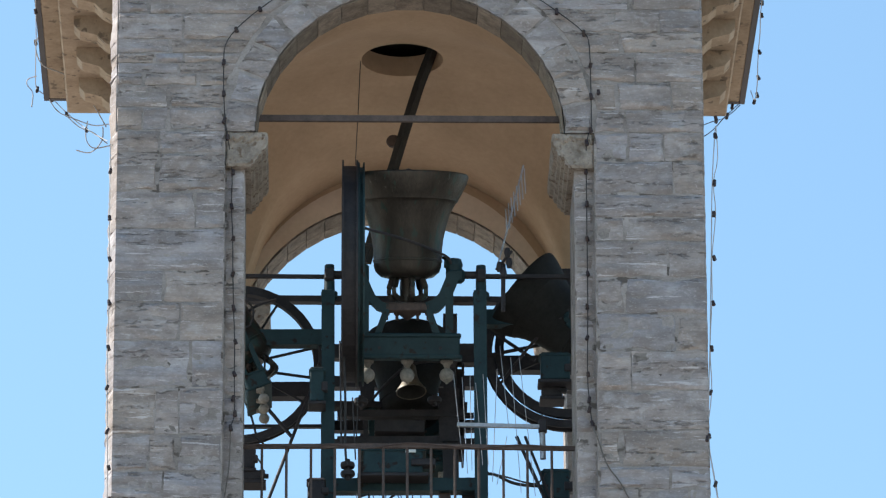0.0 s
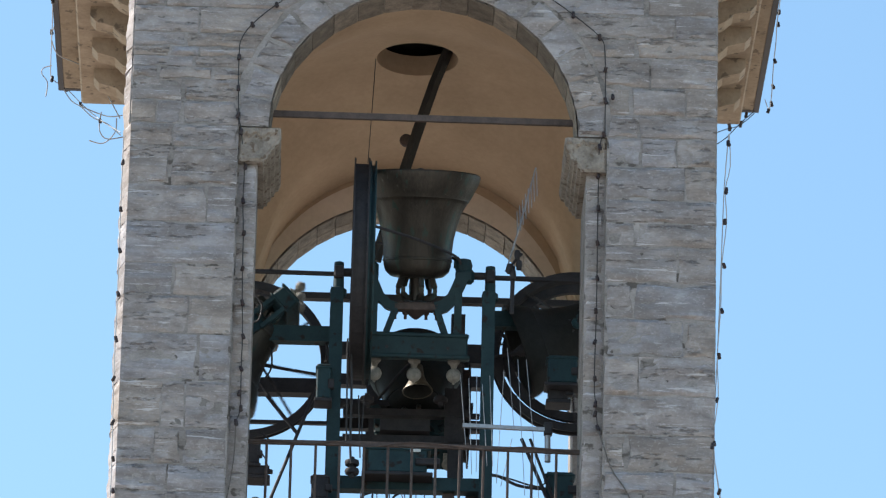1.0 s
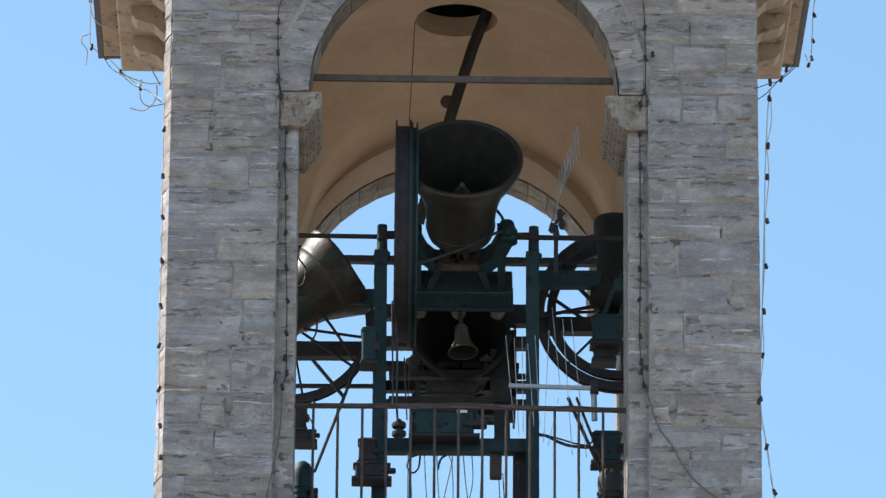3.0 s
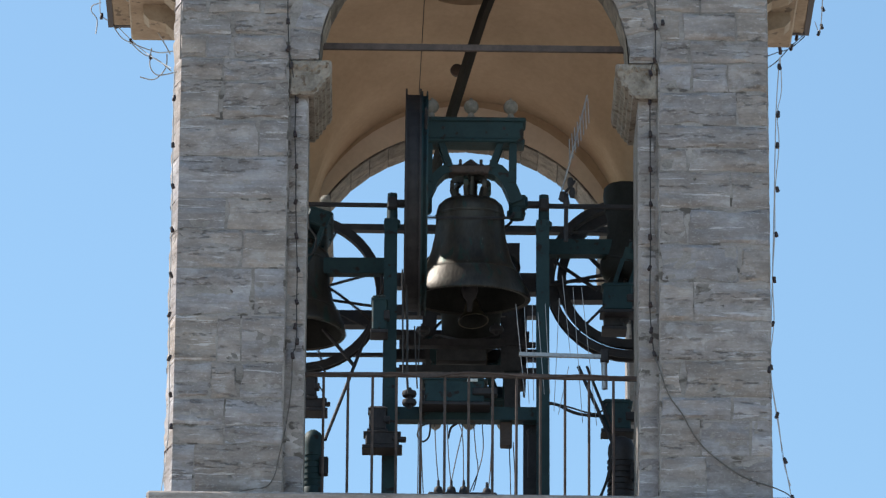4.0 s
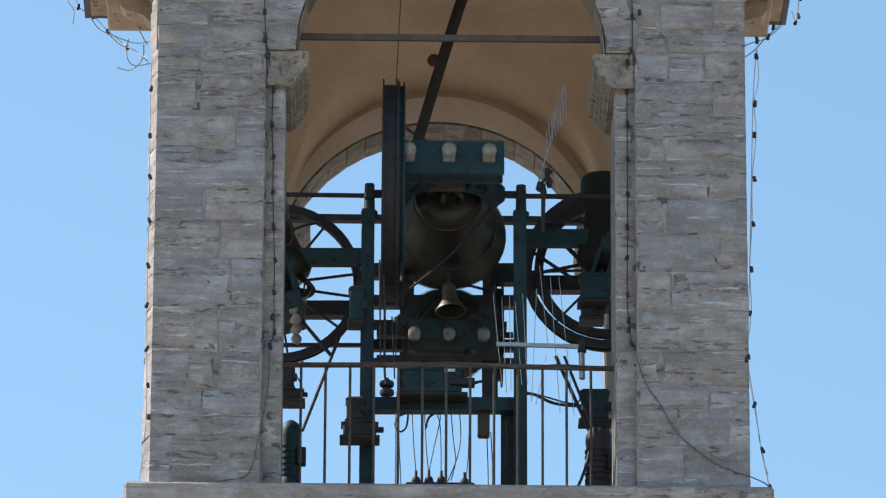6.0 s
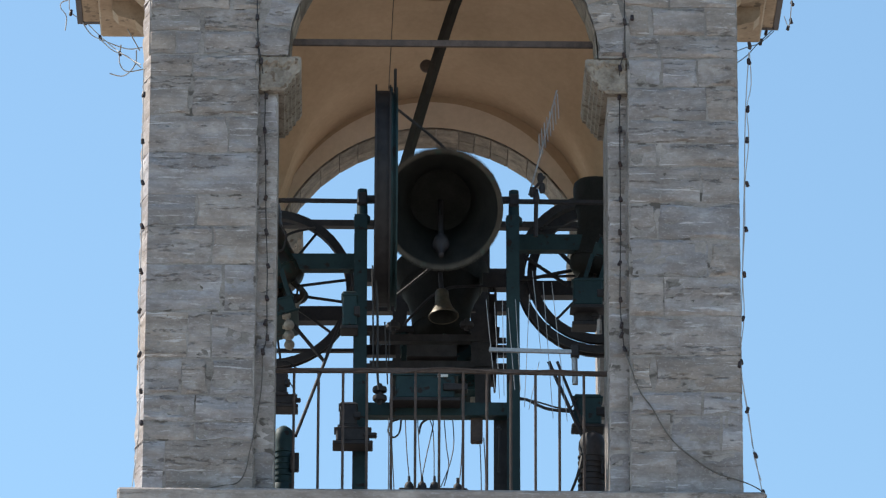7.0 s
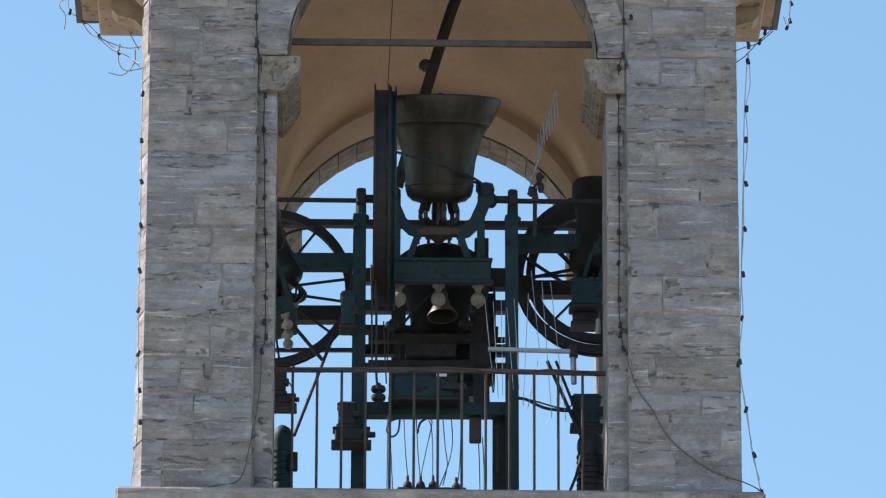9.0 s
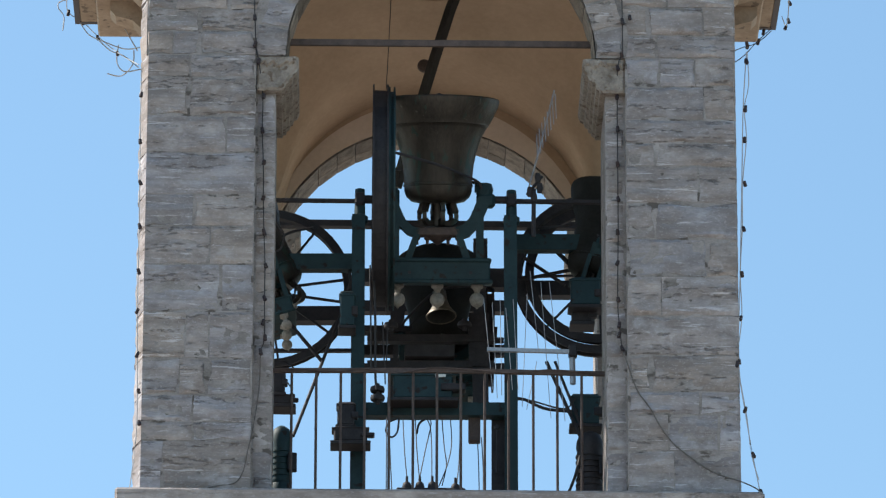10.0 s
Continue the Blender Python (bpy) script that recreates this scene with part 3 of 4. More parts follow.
        if s_ > 0:
            lathe(bm, [(0.02 * k, -0.14 * k), (0.06 * k, -0.13 * k), (0.075 * k, -0.08 * k), (0.06 * k, -0.02 * k)], 12, at=(0.38 * k, 0, 0))
            lathe(bm, [(0.035 * k, 0.30 * k), (0.035 * k, 0.40 * k)], 10, axis="x", at=(0, 0, -0.09 * k))
        part("arm", bm, GREEN, b)
        bm = bm_new()
        lathe(bm, [(0.03 * k, min(s_ * 0.38 * k, s_ * 0.62 * k)), (0.03 * k, max(s_ * 0.38 * k, s_ * 0.62 * k))], 12, axis="x")
        part("axle", bm, STEEL, b, "", True)
    for ob in b.children:
        if not ob.name.startswith(("body", "crown", "clapper")):
            ob.matrix_basis = pose(0, 0, 0, skew, 0, 0)
    wheel = part("wheel", wheel_mesh(wheel_r, wheel_w, wheel_x), STEEL, b, "dark steel rope wheel")
    if 0.7 < wheel_r < 0.75:
        ring = wheel_mesh(wheel_r - 0.10, 0.05, wheel_x, 0.075)
        part("inner_ring", ring, STEEL, wheel)
    if wheel_r > 0.7:
        bm = wheel_mesh(wheel_r - 0.02, 0.055, wheel_x + 0.092, 0.06)
        part("guard_ring", bm, GREEN if wheel_r > 0.9 else STEEL, wheel, "thin ring beside the rope groove")
    for y in (-1, 1):
        bm = bm_new()
        sg = 1 if wheel_x < 0 else -1
        sweep(bm, smooth_line([(wheel_x + sg * 0.07, y * wheel_r * 0.85, -0.325 * k), (0.0, y * 0.47 * k, -0.24 * k), (sg * 0.30 * k, y * 0.14 * k, -0.15 * k), (sg * 0.355 * k, y * 0.06 * k, -0.09 * k)], 4), circle(0.012, 8))
        part("stay_rod", bm, STEEL, b, "", True)
    for i in range(rods):
        a = math.pi * 2 * i / rods + 0.45
        bm = bm_new()
        sweep(bm, [(wheel_x, 0.05 * math.cos(a), 0.05 * math.sin(a)), (wheel_x, (wheel_r - 0.06) * math.cos(a), (wheel_r - 0.06) * math.sin(a))], rect(0.03, 0.045) if rods < 8 else rect(0.018, 0.022), up=(1, 0, 0))
        part("spoke", bm, STEEL, wheel)
    bm = bm_new()
    lathe(bm, [(0.09 * k, wheel_x - 0.05), (0.09 * k, wheel_x + 0.05)], 16, axis="x")
    part("hub", bm, STEEL, wheel, "", True)
    return b


MAIN_AT = (0.001, 1.500, 21.388)
LEFT_AT = (-1.394, 2.000, 20.949)
RIGHT_AT = (1.350, 2.000, 21.102)
LOW_AT = (0.029, 2.900, 20.677)
main_bell = ringing_bell("church_bell", 1.0, "large dull bronze church bell on a green yoke with wheel", 0.94, -0.475, 0.13, "swinging bells", flare=1.0)
left_bell = ringing_bell("church_bell", 0.72, "smaller bronze church bell swinging beside the pier", 0.70, 0.46, 0.08, "swinging bells", rods=8, kb=0.88, lift=0.19, skew=18)
bm = bm_new()
sweep(bm, [(-0.375, -0.82, 0.415), (-0.375, -1.03, 0.524)], circle(0.013, 8))
part("stop_pin", bm, STEEL, main_bell, "", True)
# right and low bells hang in shade, painted in as a near-black skin
right_bell = ringing_bell("church_bell", 0.68, "bronze church bell with dark wheel behind the jamb", 0.71, 0.46, 0.10, "swinging bells", rods=8, kb=0.88, lift=0.19, skin=SHADED_BRONZE)
low_bell = ringing_bell("church_bell", 0.88, "bronze church bell hung low in the frame, coloured as if in shade", 0.44, 0.425, 0.07, "swinging bells", skin=SHADED_BRONZE)

# ---------------------------------------------------------------- railing
RY = 0.5
rail = thing("railing", (0, RY, Z_SILL), "thin brown iron railing across the belfry opening", "railing")
bm = bm_new()
sweep(bm, [Vector((-1.335, 0.500, 19.516)) - rail.location, Vector((0.013, 0.500, 19.527)) - rail.location, Vector((1.318, 0.500, 19.509)) - rail.location], rect(0.03, 0.035))
part("top_rail", bm, RUST, rail)
for x in (-1.171, -0.976, -0.781, -0.591, -0.397, -0.206, -0.016, 0.174, 0.364, 0.554, 0.749, 0.940, 1.134):
    bm = bm_new()
    sweep(bm, [(x, 0, 0), (x, 0, 19.518 - Z_SILL)], circle(0.011, 8))
    part("baluster", bm, RUST, rail, "", True)

# tie rod across the arch
bm = bm_new()
sweep(bm, [(-1.321, 0.300, 22.267), (1.264, 0.300, 22.266)], rect(0.03, 0.052))
tagged(link("tie_rod", bm, RUST), "flat rusty iron tie rod across the arch", "tie rod")

# pole that leans from the vault hole
bm = bm_new()
sweep(bm, [(0.265, 2.500, 23.934), (0.118, 2.600, 23.558), (-0.006, 2.700, 23.173), (-0.129, 2.800, 22.768), (-0.285, 2.900, 22.230), (-0.33, 2.93, 22.06)], rect(0.075, 0.06))
pole = tagged(link("leaning_pole", bm, TIMBER), "black weathered timber pole leaning out of the vault hole", "pole")

bm = bm_new()
lathe(bm, [(0.001, -0.02), (0.055, -0.02), (0.06, 0.0), (0.05, 0.03), (0.001, 0.04)], 14, axis="y", at=(-0.10, 2.83, 23.13))
part("knob", bm, RUST, pole, "round brown knob", True)

# small fixed bell
sb = thing("service_bell", (0.035, 2.000, 20.598), "small weathered brass bell hung in the frame", "bell")
sb.rotation_euler = (radians(-9), radians(-4), 0)
bm = bm_new()
lathe(bm, [(0.001, 0.195), (0.042, 0.195), (0.054, 0.182), (0.057, 0.14), (0.062, 0.085), (0.078, 0.03), (0.108, -0.02), (0.125, -0.042), (0.127, -0.055), (0.116, -0.053), (0.066, 0.04), (0.048, 0.14), (0.001, 0.16)], 28)
# shade inside the small bell is painted with the same near-black bronze
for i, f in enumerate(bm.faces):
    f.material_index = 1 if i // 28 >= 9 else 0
link("body", bm, BRASS, sb, "", True, (SHADED_BRONZE,))
bm = bm_new()
sweep(bm, [(0, 0, 0.19), (0, 0, 0.36)], circle(0.02, 8))
part("hanger", bm, STEEL, sb)

# ---------------------------------------------------------------- small fixtures in the belfry


def cable_thing(name, pts, r, mat, label, category="cable", n=6):
    bm = bm_new()
    sweep(bm, pts, circle(r, n))
    return tagged(link(name, bm, mat, smooth=True), label, category)


def light_string(pts, bulbs, label, r=0.0042, wire=None):
    """A festoon cable with its lamp holders."""
    th = thing("light_string", pts[0], label, "string lights", "festoon lights on the tower")
    o = Vector(pts[0])
    bm = bm_new()
    sweep(bm, [p - o for p in smooth_line(pts, 3)], circle(r, 6))
    part("cable", bm, wire or CABLE, th, "", True)
    rr = random.Random(len(pts))
    for b in bulbs:
        bm = bm_new()
        k = rr.uniform(0.75, 1.1)
        lathe(bm, [(0.010, 0.040 * k), (0.020, 0.034 * k), (0.023, 0.0), (0.020, -0.016 * k), (0.026, -0.022 * k), (0.022, -0.045 * k), (0.008, -0.052 * k)], 9)
        ob = part("lamp_holder", bm, BULB, th, "", True)
        ob.matrix_basis = Matrix.Translation(Vector(b) - o) @ Matrix.Scale(0.66, 4) @ pose(0, 0, 0, rr.uniform(-25, 25), rr.uniform(-20, 20), 0)
    return th


def motor(at, w, h, label, domed=True, mat=GREEN, d=0.16, foot=True):
    """Ringing motor: finned drum or box with a cover, terminal box and foot; at is the middle of its base."""
    m = thing("bell_motor", at, label, "motor", "ringing motors")
    bm = bm_new()
    if domed:
        prof = [(w * 0.50, 0.0), (w * 0.50, h * 0.10), (w * 0.46, h * 0.12)]
        for i in range(6):
            z = h * (0.14 + 0.09 * i)
            prof += [(w * 0.50, z), (w * 0.50, z + h * 0.03), (w * 0.45, z + h * 0.035), (w * 0.45, z + h * 0.085)]
        prof += [(w * 0.48, h * 0.74), (w * 0.46, h * 0.85), (w * 0.36, h * 0.95), (w * 0.15, h), (0.001, h)]
        lathe(bm, prof, 24)
    else:
        box(bm, (-w / 2, -d / 2, 0), (w / 2, d / 2, h), 0.012)
        box(bm, (-w * 0.56, -d * 0.55, h * 0.86), (w * 0.56, d * 0.55, h * 0.92), 0.004)
    part("housing", bm, mat, m, "", domed)
    bm = bm_new()
    box(bm, (w * 0.30, -d * 0.62, h * 0.28), (w * 0.72, -d * 0.2, h * 0.55), 0.008)
    part("terminal_box", bm, STEEL, m, "small black terminal box")
    if foot:
        bm = bm_new()
        box(bm, (-w * 0.6, -d * 0.6, -0.03), (w * 0.6, d * 0.6, 0.0), 0.005)
        part("foot_plate", bm, STEEL, m)
    return m


motor((-1.255, 1.150, 18.715), 0.175, 0.56, "dark green domed ringing motor beside the pier")
motor((-0.736, 1.350, 20.193), 0.12, 0.30, "green boxed ringing motor bolted to the frame post", False)
motor((-0.739, 1.350, 19.337), 0.14, 0.20, "dark boxed gear motor on the frame post", False, STEEL)
motor((-0.701, 1.300, 19.184), 0.27, 0.125, "dark oblong gearbox under a motor on the post", False, STEEL)
motor((-1.253, 1.500, 19.566), 0.18, 0.09, "dark flat gearbox beside the pier", False, STEEL)
motor((-1.291, 1.500, 19.668), 0.11, 0.20, "small dark motor above a gearbox", False, STEEL)
motor((1.210, 1.600, 20.485), 0.24, 0.24, "green boxed ringing motor by the jamb", False)
motor((1.185, 1.700, 20.374), 0.17, 0.13, "dark gear housing under a green motor", False, STEEL)
motor((1.193, 1.300, 19.344), 0.22, 0.26, "low green ringing motor by the jamb", False)
motor((1.223, 1.200, 18.723), 0.23, 0.54, "dark drum motor standing on the sill by the jamb", True, STEEL)
cm = motor((-0.118, 1.500, 19.614), 0.48, 0.22, "wide green ringing motor on the lower beam", False, d=0.24)
bm = bm_new()
box(bm, (0.10, -0.135, 0.175), (0.185, -0.128, 0.2), 0.002)
part("rating_plate", bm, WHITE, cm, "small white rating plate")

# lattice of the lower bell carriage
carriage = thing("bell_carriage", (0, 2.4, 19.6), "dark oily steel carriage under the lower bell", "carriage")
o = carriage.location
for a, b, w, h in (
    ((-0.568, 2.4, 20.492), (0.48, 2.4, 20.501), 0.06, 0.085),
    ((-0.567, 2.4, 20.268), (0.48, 2.4, 20.276), 0.06, 0.045),
    ((-0.259, 2.4, 20.37), (0.153, 2.4, 20.368), 0.1, 0.17),
    ((-0.334, 2.4, 20.439), (-0.333, 2.4, 20.299), 0.04, 0.045),
    ((0.354, 2.4, 20.724), (0.359, 2.4, 20.245), 0.17, 0.06),
    ((-0.522, 2.4, 20.547), (-0.381, 2.4, 20.548), 0.05, 0.04),
    ((-0.17, 2.4, 20.301), (-0.168, 2.4, 20.003), 0.06, 0.05),
    ((0.087, 2.4, 20.303), (0.088, 2.4, 20.005), 0.06, 0.05),
    ((0.368, 2.4, 20.255), (0.373, 2.4, 19.809), 0.13, 0.06),
):
    bm = bm_new()
    sweep(bm, [Vector(a) - o, Vector(b) - o], rect(w, h), up=(0, 1, 0))
    part("carriage_bar", bm, STEEL, carriage)
for p in ((-0.486, 1.300, 19.651), (-0.485, 1.300, 19.578), (-0.375, 2.000, 20.464), (0.233, 2.200, 20.553)):
    bm = bm_new()
    lathe(bm, [(0.02, -0.05), (0.02, 0.05)], 8, at=Vector(p) - o)
    lathe(bm, [(0.055, -0.02), (0.06, 0.0), (0.055, 0.02)], 12, at=Vector(p) - o)
    part("hand_nut", bm, STEEL, carriage, "", True)
bm = bm_new()
box(bm, Vector((0.255, 1.600, 19.322)) - o, Vector((0.353, 1.680, 19.551)) - o, 0.01)
part("hanging_tray", bm, RUST, carriage, "frayed grey-brown board hanging below")
bm = bm_new()
sweep(bm, [Vector((0.484, 1.400, 19.394)) - o, Vector((0.480, 1.400, 18.988)) - o], circle(0.009, 8))
lathe(bm, [(0.022, -0.012), (0.022, 0.012)], 8, at=Vector((0.484, 1.400, 19.369)) - o)
part("threaded_rod", bm, STEEL, carriage, "", True)

# insulator board on the floor of the opening
ins = thing("insulator_board", (-0.034, 0.750, 18.567), "dark board with round insulators and thin wires", "insulators")
o = ins.location.copy()
bm = bm_new()
box(bm, (-0.30, -0.04, -0.04), (0.25, 0.04, 0.05), 0.01)
part("board", bm, STEEL, ins)
for p in ((-0.250, 0.750, 18.632), (-0.147, 0.750, 18.633), (-0.048, 0.750, 18.634), (0.136, 0.750, 18.621)):
    bm = bm_new()
    lathe(bm, [(0.032, -0.03), (0.038, 0.0), (0.03, 0.03), (0.012, 0.045), (0.010, 0.09)], 12, at=Vector(p) - o)
    part("insulator", bm, STEEL, ins, "", True)
for pts in (
    ((-0.250, 0.750, 18.713), (-0.268, 0.900, 18.980), (-0.280, 1.200, 19.365)), ((-0.151, 0.750, 18.714), (-0.169, 0.900, 18.980), (-0.180, 1.200, 19.365)),
    ((-0.147, 0.750, 18.714), (-0.105, 0.900, 18.981), (-0.053, 1.200, 19.328), (-0.080, 1.200, 19.366)), ((-0.052, 0.750, 18.714), (-0.051, 0.900, 18.981), (-0.058, 1.100, 19.244), (-0.080, 1.200, 19.356)),
    ((0.029, 0.750, 18.644), (0.065, 0.800, 18.828), (0.048, 0.900, 19.030), (0.034, 1.200, 19.367)), ((0.002, 0.750, 18.634), (0.074, 0.800, 18.842), (0.107, 0.900, 19.054), (0.102, 1.200, 19.368)),
    ((0.145, 0.750, 18.645), (0.165, 0.850, 18.870), (0.184, 1.200, 19.368)),
    ((-0.415, 0.800, 18.562), (-0.412, 1.000, 19.014), (-0.412, 1.200, 19.373)), ((-0.366, 0.800, 18.563), (-0.384, 1.000, 19.014), (-0.394, 1.200, 19.373)),
    ((0.326, 0.800, 18.568), (0.326, 1.000, 18.876), (0.329, 1.600, 19.328)), ((0.358, 0.800, 18.569), (0.362, 1.000, 18.876), (0.361, 1.600, 19.352)),
):
    cable_thing("thin_wire", smooth_line(pts, 4), 0.0045, CABLE, "thin black wire rising to the bell frame", n=5)
for pts, r in (
    (((-0.310, 1.400, 19.445), (-0.324, 1.400, 19.324), (-0.373, 1.400, 19.280), (-0.415, 1.400, 19.333), (-0.392, 1.400, 19.406), (-0.329, 1.400, 19.436)), 0.008),
    (((-0.100, 1.400, 19.437), (-0.146, 1.400, 19.398), (-0.168, 1.400, 19.311)), 0.010),
    (((0.647, 1.300, 19.582), (0.710, 1.300, 19.573), (0.847, 1.300, 19.506), (0.984, 1.300, 19.483), (1.121, 1.300, 19.479)), 0.013),
    (((0.644, 1.200, 19.556), (0.799, 1.200, 19.518), (0.958, 1.200, 19.471), (1.049, 1.200, 19.472), (1.109, 1.200, 19.555)), 0.007),
    (((-1.330, 1.700, 21.361), (-1.320, 1.700, 21.246), (-1.263, 1.700, 21.147), (-1.285, 1.700, 21.022), (-1.336, 1.700, 20.997)), 0.009),
    (((-1.231, 1.300, 19.732), (-1.189, 1.300, 19.669), (-1.165, 1.300, 19.597)), 0.006),
    (((-1.319, 0.900, 19.740), (-1.228, 0.900, 19.741), (-1.159, 0.800, 19.647)), 0.007),
    (((-1.243, 1.900, 20.901), (-1.177, 1.900, 20.826), (-1.171, 1.900, 20.677), (-1.221, 1.900, 20.578)), 0.008),
    (((-0.722, 1.900, 20.915), (-0.712, 1.800, 20.767), (-0.725, 1.600, 20.617)), 0.014),
    (((1.169, 1.150, 19.223), (1.120, 1.100, 18.917), (1.030, 1.000, 18.643)), 0.012),
    (((1.034, 1.000, 18.643), (1.088, 1.100, 18.821), (1.150, 1.150, 19.079)), 0.008),
    (((-0.525, 1.200, 20.639), (-0.508, 1.200, 20.247), (-0.505, 1.200, 19.760), (-0.491, 1.200, 19.614)), 0.010),
    (((-0.552, 1.200, 20.688), (-0.545, 1.200, 20.246), (-0.537, 1.200, 19.759)), 0.007),
    (((-0.449, 1.200, 20.198), (-0.438, 1.200, 19.955), (-0.423, 1.200, 19.663)), 0.006),
    (((-0.407, 1.200, 20.199), (-0.415, 1.200, 19.858)), 0.005),
):
    cable_thing("cable", smooth_line(pts, 5), r, CABLE, "black cable looped in the bell frame")
# cable wound along the top rail
cable_thing("rail_cable", smooth_line([(-1.322, 0.470, 19.510), (-1.155, 0.470, 19.521), (-0.796, 0.470, 19.505), (-0.616, 0.470, 19.530), (-0.346, 0.470, 19.494), (-0.032, 0.470, 19.540), (0.328, 0.470, 19.519), (0.575, 0.470, 19.502), (0.890, 0.470, 19.528), (1.272, 0.470, 19.503)], 5), 0.006, RUST, "grey cable tied along the top rail")
cable_thing("vault_wire", [(-0.383, 2.300, 23.645), (-0.408, 2.000, 22.963), (-0.428, 1.600, 22.403)], 0.0035, CABLE, "thin wire hanging from the vault hole")

# television aerials
yagi = thing("tv_antenna", (1.032, 0.900, 19.846), "dull aluminium yagi aerial on a short mast", "antenna")
o = yagi.location.copy()
bm = bm_new()
sweep(bm, [Vector((0.391, 0.900, 19.856)) - o, Vector((1.072, 0.900, 19.842)) - o], rect(0.03, 0.03))
part("boom", bm, ALLOY, yagi)
bm = bm_new()
sweep(bm, [Vector((1.074, 0.930, 19.906)) - o, Vector((1.081, 0.930, 19.578)) - o], circle(0.024, 12))
part("mast", bm, ALLOY, yagi, "", True)
bm = bm_new()
box(bm, Vector((1.045, 0.880, 19.800)) - o, Vector((1.115, 0.960, 19.905)) - o, 0.01)
part("clamp", bm, STEEL, yagi)
for a, b in (
    ((0.364, 0.900, 20.287), (0.436, 0.900, 19.513)), ((0.432, 0.900, 20.264), (0.473, 0.900, 19.441)), ((0.496, 0.900, 20.289), (0.509, 0.900, 19.466)), ((0.541, 0.900, 20.216), (0.595, 0.900, 19.514)), ((0.601, 0.900, 20.289), (0.640, 0.900, 19.515)),
    ((0.715, 0.900, 20.339), (0.672, 0.900, 19.371)), ((0.738, 0.900, 20.534), (0.804, 0.900, 19.854)), ((0.791, 0.900, 19.757), (0.708, 0.900, 19.347)), ((0.824, 0.900, 20.438), (0.902, 0.900, 19.276)), ((0.893, 0.900, 20.438), (1.015, 0.900, 19.253)),
):
    bm = bm_new()
    sweep(bm, [Vector(a) - o, Vector(b) - o], circle(0.0026, 6))
    part("element", bm, ALLOY, yagi)
whip = thing("rod_antenna", (0.779, 1.200, 20.650), "slanted thin grey rod aerial with short directors", "antenna")
o = whip.location.copy()
bm = bm_new()
sweep(bm, [Vector((0.735, 1.200, 21.365)) - o, Vector((0.837, 1.200, 21.764)) - o, Vector((0.950, 1.200, 22.241)) - o], circle(0.007, 8))
part("rod", bm, ALLOY, whip, "", True)
bm = bm_new()
sweep(bm, [Vector((0.781, 1.220, 21.374)) - o, Vector((0.775, 1.220, 20.960)) - o], circle(0.018, 10))
part("mast", bm, STEEL, whip, "", True)
for i in range(8):
    a = Vector((0.805, 1.2, 21.749)).lerp(Vector((0.959, 1.2, 22.111)), i / 7)
    a, b = a + Vector((-0.004, 0, 0.10)), a + Vector((0.006, 0, -0.12))
    bm = bm_new()
    sweep(bm, [Vector(a) - o, Vector(b) - o], circle(0.0042, 6))
    part("element", bm, ALLOY, whip)
bm = bm_new()
for p in ((0.748, 1.200, 21.341), (0.813, 1.200, 21.465), (0.827, 1.200, 21.376), (0.780, 1.200, 21.291)):
    lathe(bm, [(0.02, -0.04), (0.028, 0.0), (0.02, 0.04)], 10, at=Vector(p) - o)
sweep(bm, [Vector((0.721, 1.200, 21.316)) - o, Vector((0.850, 1.200, 21.481)) - o], circle(0.012, 8))
part("clamp", bm, STEEL, whip, "", True)

# festoon lights
light_string([(-1.489, 0.000, 22.124), (-1.460, 0.000, 21.976), (-1.425, 0.060, 21.697), (-1.427, 0.070, 21.408), (-1.414, 0.070, 21.131), (-1.410, 0.070, 20.825), (-1.402, 0.070, 20.535), (-1.390, 0.070, 20.246), (-1.391, 0.070, 19.973), (-1.387, 0.070, 19.639), (-1.421, 0.060, 19.516)],
             [(-1.489, -0.020, 22.115), (-1.460, -0.020, 21.968), (-1.416, 0.060, 21.698), (-1.426, 0.060, 21.404), (-1.409, 0.060, 21.127), (-1.410, 0.060, 20.821), (-1.402, 0.060, 20.531), (-1.385, 0.060, 20.243), (-1.391, 0.060, 19.969), (-1.397, 0.060, 19.764), (-1.382, 0.060, 19.635), (-1.416, 0.050, 19.512)], "dark festoon light string down the stone jamb")
light_string([(1.451, -0.010, 22.053), (1.419, 0.000, 21.944), (1.416, 0.070, 21.727), (1.416, 0.070, 21.141), (1.416, 0.070, 20.559), (1.408, 0.070, 19.982), (1.420, 0.070, 19.767), (1.439, 0.050, 19.546)],
             [(1.451, -0.020, 22.048), (1.418, -0.010, 21.939), (1.415, 0.060, 21.723), (1.418, 0.060, 21.439), (1.416, 0.060, 21.137), (1.418, 0.060, 20.836), (1.411, 0.060, 20.555), (1.409, 0.060, 20.290), (1.412, 0.060, 19.979), (1.419, 0.060, 19.764), (1.419, 0.060, 19.682), (1.440, 0.050, 19.560)], "dark festoon light string down the stone jamb")
cable_thing("wall_cable", smooth_line([(1.439, 0.050, 19.546), (1.472, -0.012, 19.428), (1.550, -0.018, 19.190), (1.651, -0.018, 19.039), (1.760, -0.018, 18.837), (1.891, -0.018, 18.688), (2.133, -0.018, 18.512), (2.354, -0.020, 18.433), (2.480, -0.100, 18.341), (2.524, -0.150, 18.259)], 4), 0.0055, DUSTY_CABLE, "thin dusty cable slung across the stone pier")
